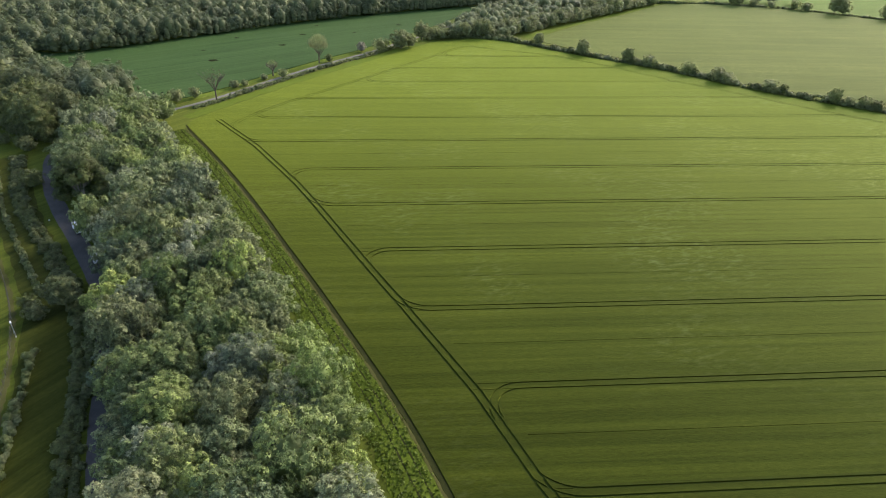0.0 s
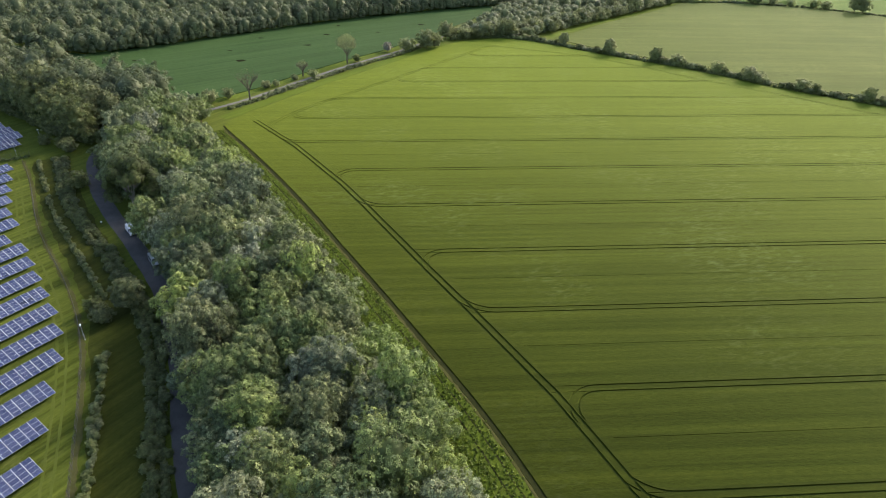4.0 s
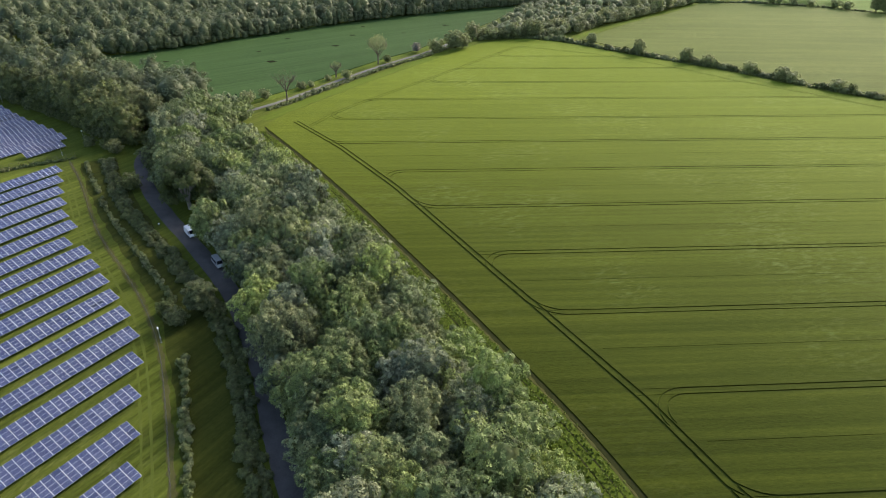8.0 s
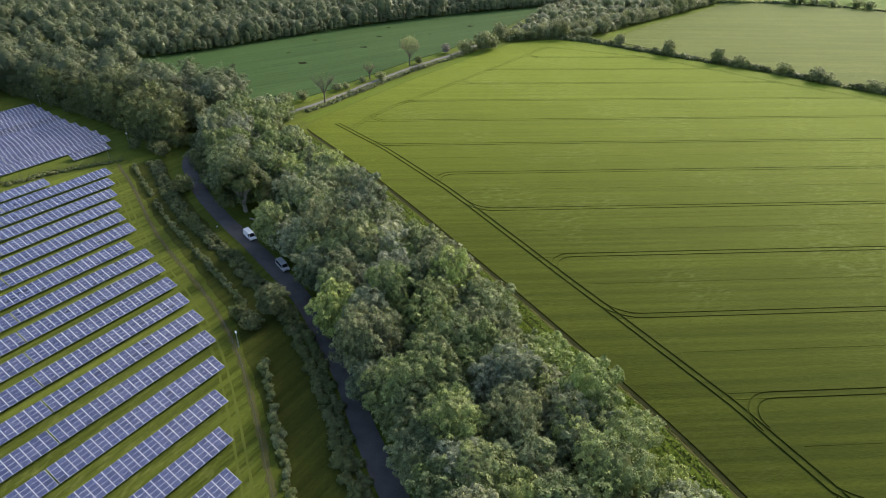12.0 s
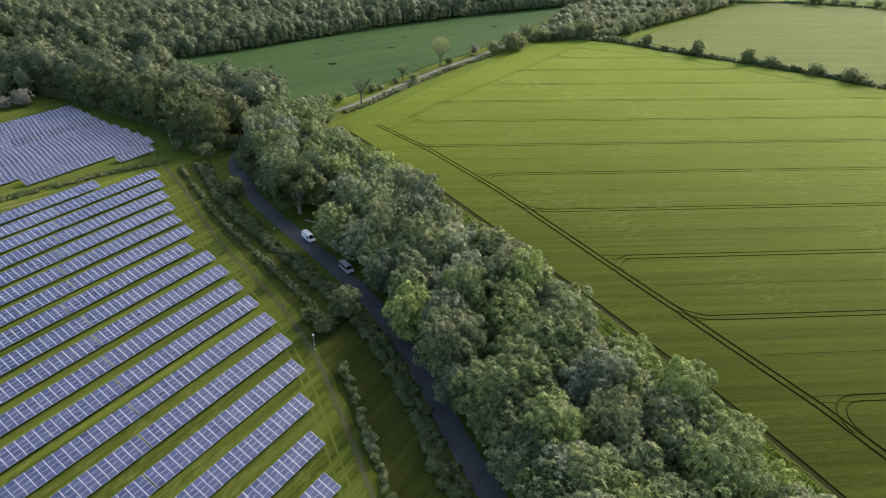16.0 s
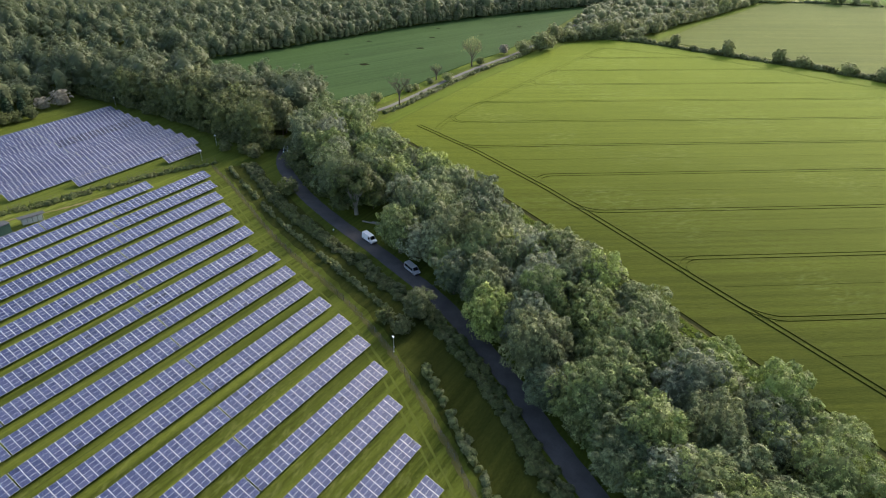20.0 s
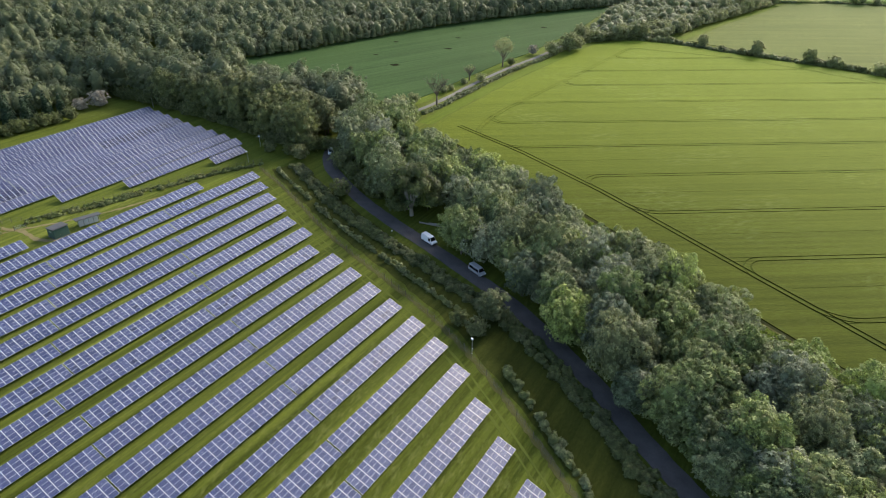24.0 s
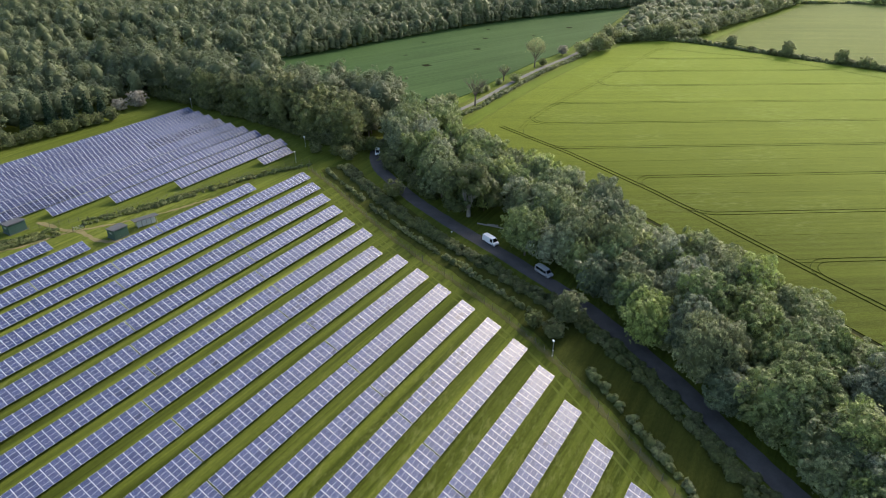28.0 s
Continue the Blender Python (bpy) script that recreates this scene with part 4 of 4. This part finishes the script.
for i, (x, y, h, r) in enumerate(((-129.5, 282, 8.5, 2.0), (-127, 285, 7, 1.7), (-279, 262, 15, 3.2), (-284, 258, 16, 3.3), (-288, 264, 17, 3.4), (-281, 268, 15, 3.0), (-292, 254, 15, 3.2), (-276, 272, 13, 2.8), (-272, 276, 11, 2.6))):
    fir(x, y, h, r, 80 + i, "dark green fir at the edge of the trees")
for i, (x, y) in enumerate(((-266, 271), (-270, 266), (-273, 262), (-276, 258), (-279, 254), (-282, 250), (-285, 246), (-288, 242), (-291, 238), (-294, 234), (-297, 230), (-300, 226))):
    plant(DUSKY[i % 2], x, y, 1.15, i * 50, 1.0, "dull green bush along the edge of the far array", "bush", name="bush")

# a tall tree with a bare lit trunk at the road edge, and felled logs below it
M_pale_bark = simple("pale_bark", (0.13, 0.12, 0.10), (0.26, 0.24, 0.20), 2.0, 0.9, local=True)
t = thing("tree", -113.8, 183.4, 0, 0, "old spreading tree with pale bare limbs at the road edge", "tree")
rng = np.random.default_rng(91)
LOBES = [(0.5, 2.5, 13.0, 4.2, 0.9), (-2.0, 0.5, 14.6, 3.0, 0.8), (2.4, -0.5, 15.0, 3.0, 0.8)]
for k in range(26):
    a = k * 2.4
    z = rng.uniform(3.5, 13.5)
    facing = abs((a + 1.35 + math.pi) % (2 * math.pi) - math.pi) < 0.9
    if facing and z < 11.5:
        continue
    rr = rng.uniform(5.2, 7.6) * (1.0 - 0.35 * max(z - 9.0, 0) / 6.0)
    LOBES.append((math.cos(a) * rr, math.sin(a) * rr, z, rng.uniform(1.7, 2.7), rng.uniform(0.8, 1.2)))
crown = np.concatenate([tufts(rng, puffs(rng, LOBES, 6, 0.36), 1800, 0.6), cores(LOBES, 0.78)])
obj("crown", welded_mesh("crown", *weld(crown)), M_hedge, t)
bm = bmesh.new()
rod(bm, (0, 0, -0.3), (-0.1, -0.3, 2.6), 0.75, 0.6, 8)
part("trunk", bm, M_pale_bark, t, "pale thick trunk")
for k in range(6):
    a, lean = -1.35 + (k - 2.5) * 0.42, rng.uniform(0.28, 0.5)
    bm = bmesh.new()
    p0 = np.array((-0.1, -0.3, 2.2))
    p1 = p0 + np.array((math.cos(a) * lean * 4.6, math.sin(a) * lean * 3.0, rng.uniform(3.6, 4.8)))
    rod(bm, p0, p1, 0.30, 0.2, 7)
    p2 = p1 + np.array((math.cos(a) * 1.2, math.sin(a) * 0.3, rng.uniform(3.2, 4.4)))
    rod(bm, p1, p2, 0.2, 0.1, 6)
    for _ in range(3):
        p3 = p1 + np.array((math.cos(a) * 1.6 + rng.normal() * 0.9, rng.normal() * 0.6, rng.uniform(1.6, 3.2)))
        rod(bm, p1, p3, 0.11, 0.04, 5)
    part("limb", bm, M_pale_bark, t, "pale bare limb")
for i, (x, y, rz, ln) in enumerate(((-109.3, 177.5, -22, 4.2), (-105.4, 175.9, -24, 4.6), (-106.6, 177.2, -12, 3.4))):
    bm = bmesh.new()
    rod(bm, (-ln / 2, 0, 0.24), (ln / 2, 0, 0.24), 0.26, 0.2, 10)
    lg = part("log", bm, M_pale_bark)
    lg.matrix_basis = pose(x, y, 0.02 + 0.02 * i, 0, 0, rz)
    tagged(lg, "pale felled log lying on grass by the road", "log", "felled logs")

# ---- fence, camera poles, signs ----
M_wood = simple("weathered_wood", (0.075, 0.062, 0.045), (0.13, 0.11, 0.085), 4.0, 0.9, local=True)
M_white = simple("white_paint", (0.70, 0.70, 0.69), (0.82, 0.82, 0.81), 3.0, 0.45, local=True, relief=0.05)


M_wire = simple("dull_wire", (0.06, 0.06, 0.06), (0.10, 0.10, 0.10), 4.0, 0.8, 0.2, local=True, relief=0.0)


def fence(pts, gap, height, label):
    """A wire fence: each post a part, the wires one part for each strand."""
    q, side = along(pts, gap)
    f = thing("fence", q[0][0], q[0][1], 0, 0, label, "fence")
    me = bpy.data.meshes.new("post")
    bm = bmesh.new()
    box(bm, 0.08, 0.08, height + 0.3, Matrix.Translation((0, 0, -0.3)), bevel=0.015)
    bm.to_mesh(me)
    bm.free()
    me.materials.append(M_wood)
    for p in q:
        po = new("post", me)
        po.parent, po.matrix_local = f, Matrix.Translation((p[0] - q[0][0], p[1] - q[0][1], 0))
    for h in np.linspace(0.25, height - 0.1, 5):
        ring = ((0.012, 0.0), (-0.006, 0.010), (-0.006, -0.010))
        v = [(*(p - q[0] + m * o), h + e) for p, m in zip(q, side) for o, e in ring]
        fc = [(i * 3 + j, i * 3 + (j + 1) % 3, i * 3 + 3 + (j + 1) % 3, i * 3 + 3 + j) for i in range(len(q) - 1) for j in range(3)]
        obj("wire", faces_mesh("wire", v, fc), M_wire, f)


fence(FENCE, 3.2, 1.9, "tall wire fence on wooden posts round the solar park")
fence([(-172, 226), (-190, 215), (-206, 200), (-219, 188), (-227, 182)], 3.0, 1.6, "wire fence on wooden posts between the arrays")
fence([(-231, 178), (-247, 171), (-262, 163)], 2.6, 1.6, "wire fence on wooden posts between the arrays")


def camera_pole(x, y, turn):
    t = thing("camera_pole", x, y, 0, turn, "slim grey pole with a white surveillance camera", "camera pole", "camera poles")
    bm = bmesh.new()
    rod(bm, (0, 0, -0.2), (0, 0, 4.0), 0.07, 0.055, 8)
    box(bm, 0.3, 0.3, 0.06)
    part("pole", bm, M_steel, t)
    bm = bmesh.new()
    box(bm, 0.32, 0.6, 0.3, Matrix.Translation((0, 0.1, 4.0)), bevel=0.04)
    part("camera_housing", bm, M_white, t, "white camera housing")
    bm = bmesh.new()
    box(bm, 0.3, 0.22, 0.4, Matrix.Translation((0, -0.16, 1.2)), bevel=0.02)
    part("control_box", bm, M_steel, t)


for x, y, a in ((-97.3, 115.8, 30), (-177, 226, 100), (-176.5, 242, 60), (-238, 290, 10)):
    camera_pole(x, y, a)
sg = thing("marker_post", -119.3, 171.5, 0, 40, "small white marker post at the road edge", "marker post")
bm = bmesh.new()
rod(bm, (0, 0, -0.2), (0, 0, 1.0), 0.05, 0.05, 6)
part("post", bm, M_wood, sg)
bm = bmesh.new()
box(bm, 0.45, 0.05, 0.4, Matrix.Translation((0, -0.07, 0.7)), bevel=0.01)
part("plate", bm, M_white, sg, "white plate")

# ---- sheds ----
M_green = simple("green_cladding", (0.030, 0.065, 0.050), (0.050, 0.090, 0.070), 1.5, 0.5, local=True, relief=0.05)
M_roof = simple("grey_felt", (0.055, 0.058, 0.064), (0.095, 0.098, 0.105), 1.5, 0.95, 0.05, local=True)


def shed(x, y, rz, w, d, h, walls, label):
    t = thing("shed", x, y, 0, rz, label, "shed", "sheds of the solar park")
    bm = bmesh.new()
    box(bm, w, d, h, bevel=0.02)
    part("wall", bm, walls, t)
    bm = bmesh.new()
    box(bm, w + 0.4, d + 0.5, 0.14, pose(0, 0, h + 0.09, -5, 0, 0), bevel=0.02)
    part("roof", bm, M_roof, t, "grey pitched roof")
    bm = bmesh.new()
    box(bm, 0.95, 0.06, 2.0, Matrix.Translation((-w / 5, -d / 2 - 0.03, 0.05)), bevel=0.01)
    do = part("door", bm, walls, t)
    bm = bmesh.new()
    box(bm, 0.05, 0.06, 0.14, Matrix.Translation((-w / 5 + 0.36, -d / 2 - 0.08, 1.0)), bevel=0.01)
    part("handle", bm, M_steel, do)
    for sx in (-1, 1):
        bm = bmesh.new()
        for i in range(6):
            box(bm, 0.02, d * 0.3, 0.04, Matrix.Translation((sx * (w / 2 + 0.005), 0, h * 0.6 + i * 0.08)))
        part("vent", bm, M_steel, t)
    bm = bmesh.new()
    box(bm, w + 0.5, d + 0.5, 0.16, Matrix.Translation((0, 0, -0.08)), bevel=0.03)
    part("plinth", bm, M_roof, t, "concrete plinth")


shed(-217.5, 168.5, ROWDIR, 4.4, 3.6, 2.8, M_green, "dark green metal shed with a grey roof on grass")
shed(-249.5, 171.2, ROWDIR, 5.0, 3.8, 2.8, M_green, "dark green metal shed with a grey roof beside a path")
t = thing("shelter", -212.3, 175.8, 0, ROWDIR - 14, "open shelter with grey sheet roof over pale cabinets", "shelter")
bm = bmesh.new()
box(bm, 7.4, 3.0, 0.14, pose(0, 0, 2.35, -6, 0, 0), bevel=0.02)
part("roof", bm, M_roof, t)
for sx in (-2.9, 2.9):
    for sy in (-1.0, 1.0):
        bm = bmesh.new()
        rod(bm, (sx, sy, -0.1), (sx, sy, 2.3), 0.06, 0.06, 6)
        part("post", bm, M_steel, t)
M_cab = simple("pale_cabinet", (0.42, 0.43, 0.42), (0.52, 0.53, 0.52), 2.0, 0.5, local=True)
for i in range(4):
    bm = bmesh.new()
    box(bm, 1.25, 1.0, 1.9, Matrix.Translation((-2.1 + i * 1.4, 0.1, 0.0)), bevel=0.03)
    part("cabinet", bm, M_cab, t, "pale grey inverter cabinet")
tagged(ribbon("path_gate", [(-215.5, 166.0), (-218.6, 165.0), (-222.7, 165.3), (-226.5, 168.4), (-230.2, 171.0), (-234.5, 171.2), (-238, 172.4), (-241.6, 174.9), (-246, 176.4)], 1.5, 0.05, M_path, 1.2, 0.35), "bare sandy path through the gate", "path")
tagged(ribbon("path_worn", [(-248, 157.8), (-241.7, 161.7), (-238, 165.7), (-235.3, 168.7), (-231.5, 171.7), (-226.3, 173.7), (-219.6, 177.2), (-209.3, 184.0), (-199.9, 193.2), (-193.3, 198.2)], 0.8, 0.06, M_path, 1.2, 0.45), "narrow worn strip of bare earth along the scrub", "path")
g = thing("gate", -231.0, 172.0, 0, 42, "small steel field gate between wooden posts", "gate")
for sx in (-1.6, 1.6):
    bm = bmesh.new()
    box(bm, 0.16, 0.16, 1.8, Matrix.Translation((sx, 0, -0.2)), bevel=0.02)
    part("gate_post", bm, M_wood, g)
for i in range(5):
    bm = bmesh.new()
    rod(bm, (-1.5, 0, 0.3 + i * 0.25), (1.5, 0, 0.3 + i * 0.25), 0.025, 0.025, 6)
    part("bar", bm, M_steel, g)

# ---- vans on the road ----
M_glass = simple("dark_glass", (0.012, 0.014, 0.017), (0.02, 0.022, 0.026), 1.0, 0.08, 0.6, local=True, relief=0.0)
M_rubber = simple("rubber", (0.015, 0.015, 0.015), (0.03, 0.03, 0.03), 4.0, 0.9, local=True)
M_lamp = simple("lamp_glass", (0.6, 0.6, 0.58), (0.75, 0.75, 0.72), 4.0, 0.2, 0.5, local=True, relief=0.0)
M_red = simple("red_lamp", (0.25, 0.01, 0.01), (0.35, 0.02, 0.02), 4.0, 0.3, local=True, relief=0.0)


def prism(bm, profile, w0, w1, mat=0):
    """A side profile (x, z, share of width) spread to both sides."""
    n = len(profile)
    vs = [[bm.verts.new((x, s * (w0 + (w1 - w0) * k) / 2, z)) for x, z, k in profile] for s in (-1, 1)]
    fs = [bm.faces.new(vs[0]), bm.faces.new(list(reversed(vs[1])))]
    for i in range(n):
        fs.append(bm.faces.new((vs[0][i], vs[1][i], vs[1][(i + 1) % n], vs[0][(i + 1) % n])))
    bmesh.ops.recalc_face_normals(bm, faces=fs)
    return fs


def van(x, y, rz, length, height, paint, label, rack=False, panes=3):
    t = thing("van", x, y, 0.09, rz, label, "van", "vehicles on the road")
    L, h = length / 2, height
    bm = bmesh.new()
    prism(bm, [(-L, 0.35, 0), (-L, 1.0, 0), (-L + 0.05, h - 0.1, 1), (-L + 0.3, h, 1), (L - 1.75, h, 1), (L - 1.35, h - 0.12, 1), (L - 0.75, 1.2, 0.2), (L - 0.08, 0.98, 0), (L, 0.7, 0), (L - 0.02, 0.35, 0)], 1.92, 1.62)
    bmesh.ops.bevel(bm, geom=bm.edges[:], offset=0.06, segments=2, affect="EDGES")
    part("body", bm, paint, t)
    bm = bmesh.new()
    v = [bm.verts.new(c) for c in ((L - 0.735, -0.78, 1.26), (L - 0.735, 0.78, 1.26), (L - 1.30, 0.68, h - 0.17), (L - 1.30, -0.68, h - 0.17))]
    bm.faces.new(v)
    bmesh.ops.solidify(bm, geom=bm.faces[:], thickness=0.02)
    part("windscreen", bm, M_glass, t)
    for s in (-1, 1):
        for x0, x1 in ((L - 2.1, L - 1.2), (L - 3.3, L - 2.2), (-L + 0.4, L - 3.4))[:panes]:
            bm = bmesh.new()
            zt = h - 0.28
            y0, y1 = (s * (1.92 - 0.3 * (z - 1.0) / (h - 1.1)) / 2 + s * 0.012 for z in (1.15, zt))
            v = [bm.verts.new(c) for c in ((x0, y0, 1.15), (x1, y0, 1.15), (x1 - 0.05, y1, zt), (x0, y1, zt))]
            bm.faces.new(v)
            bmesh.ops.solidify(bm, geom=bm.faces[:], thickness=0.012)
            part("side_window", bm, M_glass, t)
        for wx in (L - 0.85, -L + 0.95):
            bm = bmesh.new()
            rod(bm, (wx, s * 0.74, 0.33), (wx, s * 0.97, 0.33), 0.34, 0.33, 16)
            wh = part("wheel", bm, M_rubber, t)
            bm = bmesh.new()
            rod(bm, (wx, s * 0.96, 0.33), (wx, s * 0.985, 0.33), 0.2, 0.18, 12)
            part("rim", bm, M_steel, wh)
        bm = bmesh.new()
        box(bm, 0.1, 0.35, 0.2, Matrix.Translation((L - 0.06, s * 0.68, 0.72)), bevel=0.03)
        part("headlight", bm, M_lamp, t)
        bm = bmesh.new()
        box(bm, 0.06, 0.14, 0.5, Matrix.Translation((-L, s * 0.84, 0.85)), bevel=0.02)
        part("tail_light", bm, M_red, t)
        bm = bmesh.new()
        box(bm, 0.12, 0.2, 0.24, Matrix.Translation((L - 1.15, s * 1.03, 1.2)), bevel=0.03)
        part("door_mirror", bm, M_rubber, t)
    bm = bmesh.new()
    box(bm, 0.1, 1.8, 0.26, Matrix.Translation((L - 0.02, 0, 0.36)), bevel=0.03)
    part("bumper", bm, M_rubber, t)
    if rack:
        for i in range(4):
            bm = bmesh.new()
            box(bm, 0.06, 1.4, 0.06, Matrix.Translation((-L + 0.7 + i * 0.8, 0, h + 0.06)), bevel=0.01)
            part("roof_bar", bm, M_steel, t)


M_van_white = simple("white_van_paint", (0.52, 0.53, 0.55), (0.62, 0.63, 0.65), 0.8, 0.3, 0.5, local=True, relief=0.0)
M_van_grey = simple("silver_van_paint", (0.30, 0.31, 0.33), (0.40, 0.41, 0.43), 0.8, 0.3, 0.5, 0.3, local=True, relief=0.0)
van(-107.9, 166.2, -51, 5.4, 2.3, M_van_white, "white panel van with dark windows driving on the road", False, 1)
van(-94.6, 149.6, -54, 5.4, 2.15, M_van_grey, "silver grey van with roof bars driving on the road", True)
van(-147.2, 235, -86, 5.2, 2.3, M_van_white, "white panel van far along the road", False, 1)
# ---- solar tables ----
MOD_L, MOD_W, TILTED = 1.66, 1.0, 20.0
COLS = 22


def module_mesh(fl, fw):
    """A framed module on its back: a pale frame and a dark glass set 4 mm below it."""
    L, W, h = MOD_L - 0.02, MOD_W - 0.012, 0.04
    v = [(sx * L / 2, sy * W / 2, z) for z in (0, h) for sx, sy in ((-1, -1), (1, -1), (1, 1), (-1, 1))]
    v += [(sx * (L / 2 - fl), sy * (W / 2 - fw), h) for sx, sy in ((-1, -1), (1, -1), (1, 1), (-1, 1))]
    v += [(sx * (L / 2 - fl), sy * (W / 2 - fw), h - 0.004) for sx, sy in ((-1, -1), (1, -1), (1, 1), (-1, 1))]
    f = [(3, 2, 1, 0)] + [(i, (i + 1) % 4, 4 + (i + 1) % 4, 4 + i) for i in range(4)] + [(4 + i, 4 + (i + 1) % 4, 8 + (i + 1) % 4, 8 + i) for i in range(4)]
    f += [(8 + i, 8 + (i + 1) % 4, 12 + (i + 1) % 4, 12 + i) for i in range(4)] + [(12, 13, 14, 15)]
    me = faces_mesh("module", v, f)
    me.materials.append(M_alu)
    me.materials.append(M_pv)
    me.polygons[len(f) - 1].material_index = 1
    return me


MODULE, MODULE_FAR = module_mesh(0.040, 0.012), module_mesh(0.050, 0.012)


def rack_mesh(cols):
    """Purlins and rafters below the modules, in the tilted plane."""
    bm = bmesh.new()
    n = cols * MOD_L
    for yy in (-1.5, -0.5, 0.5, 1.5):
        box(bm, n, 0.06, 0.08, Matrix.Translation((-n / 2, yy, -0.085)))
    k = max(2, round(n / 6) + 1)
    for i in range(k):
        box(bm, 0.08, 3.7, 0.1, Matrix.Translation((-1.0 - i * (n - 2.0) / (k - 1), 0, -0.19)))
    me = bpy.data.meshes.new("rack")
    bm.to_mesh(me)
    bm.free()
    me.materials.append(M_steel)
    return me


def joined_modules(cols, glass):
    """The modules of a far table, as one mesh."""
    mod = MODULE if glass == M_pv else MODULE_FAR
    src = [tuple(v.co) for v in mod.vertices]
    fs = [tuple(p.vertices) for p in mod.polygons]
    v, f, mi = [], [], []
    for c in range(cols):
        for r in range(4):
            k = len(v)
            v += [(x - (c + 0.5) * MOD_L, y + (r - 1.5) * MOD_W, z) for x, y, z in src]
            f += [tuple(i + k for i in q) for q in fs]
            mi += [0] * (len(fs) - 1) + [1]
    me = faces_mesh("module_bank", v, f)
    me.materials.append(M_alu)
    me.materials.append(glass)
    me.polygons.foreach_set("material_index", mi)
    return me


POST = bpy.data.meshes.new("post")
bm = bmesh.new()
box(bm, 0.12, 0.08, 1.5, Matrix.Translation((0, 0, -0.25)))
rod(bm, (0, 0, 0.35), (0, -0.85, 1.02), 0.03, 0.03, 5)
rod(bm, (0, 0, 0.55), (0, 0.85, 1.66), 0.03, 0.03, 5)
bm.to_mesh(POST)
bm.free()
POST.materials.append(M_steel)
RACKS, JOINED = {}, {}
U = np.array((math.cos(radians(ROWDIR)), math.sin(radians(ROWDIR))))
N = np.array((math.sin(radians(ROWDIR)), -math.cos(radians(ROWDIR))))  # downhill side of the tables


def table(end, across, cols, near, group, tilted=TILTED, height=1.5, glass=M_pv):
    """A table of four rows of modules whose far end lies at end metres along the row."""
    p = U * end + N * across
    t = thing("solar_table", p[0], p[1], height, ROWDIR, "tilted table of blue photovoltaic modules on steel posts over grass", "solar panel", group)
    if cols not in RACKS:
        RACKS[cols] = rack_mesh(cols)
    slope = pose(0, 0, 0, tilted, 0, 0)
    rk = new("rack", RACKS[cols])
    rk.parent, rk.matrix_local = t, slope
    n = cols * MOD_L
    k = max(2, round(n / 6) + 1)
    for i in range(k):
        po = new("post", POST)
        po.parent, po.matrix_local = t, Matrix.Translation((-1.0 - i * (n - 2.0) / (k - 1), 0, 0.04 - height))
    if near:
        for c in range(cols):
            for r in range(4):
                mo = new("module", MODULE)
                mo.parent, mo.matrix_local = t, slope @ Matrix.Translation((-(c + 0.5) * MOD_L, (r - 1.5) * MOD_W, 0))
    else:
        key = (cols, glass.name)
        if key not in JOINED:
            JOINED[key] = joined_modules(cols, glass)
        mo = new("module_bank", JOINED[key])
        mo.parent, mo.matrix_local = t, slope
        mo["kind"] = "stuff"
    return t


# the near array, row by row from the south: end along the row, place across, tables in the row
NEAR_ROWS = ((19.8, 1), (25.7, 1), (32.2, 1), (39.0, 2), (44.2, 2), (48.0, 2), (50.9, 2), (53.9, 3), (56.9, 3), (59.9, 3), (59.8, 3), (66.6, 3), (69.1, 3), (73.7, 3), (78.0, 3), (82.9, 3), (87.6, 3), (70.5, 3), (16.6, 1), (10.9, 1))
for i, (end, count) in enumerate(NEAR_ROWS):
    for k in range(count):
        table(end - k * (COLS * MOD_L + 0.30), -116.1 - 8.77 * i, COLS, i <= 12, "tables of the near solar array")
# the far array: both ends of each row
FAR_ROWS = ((102, 86.7), (107, 57.1), (108, 38.9), (108.5, 22.1), (109, 9), (109, -6), (110, -6), (111, -6), (112, 0), (113, 8))
for i, (end, start) in enumerate(FAR_ROWS):
    while end - start > 4:
        cols = min(COLS, round((end - start) / MOD_L))
        table(end, -278.8 - 7.9 * i, cols, False, "tables of the far solar array", 25.5, 1.55, M_pv_far)
        end -= cols * MOD_L + 0.15
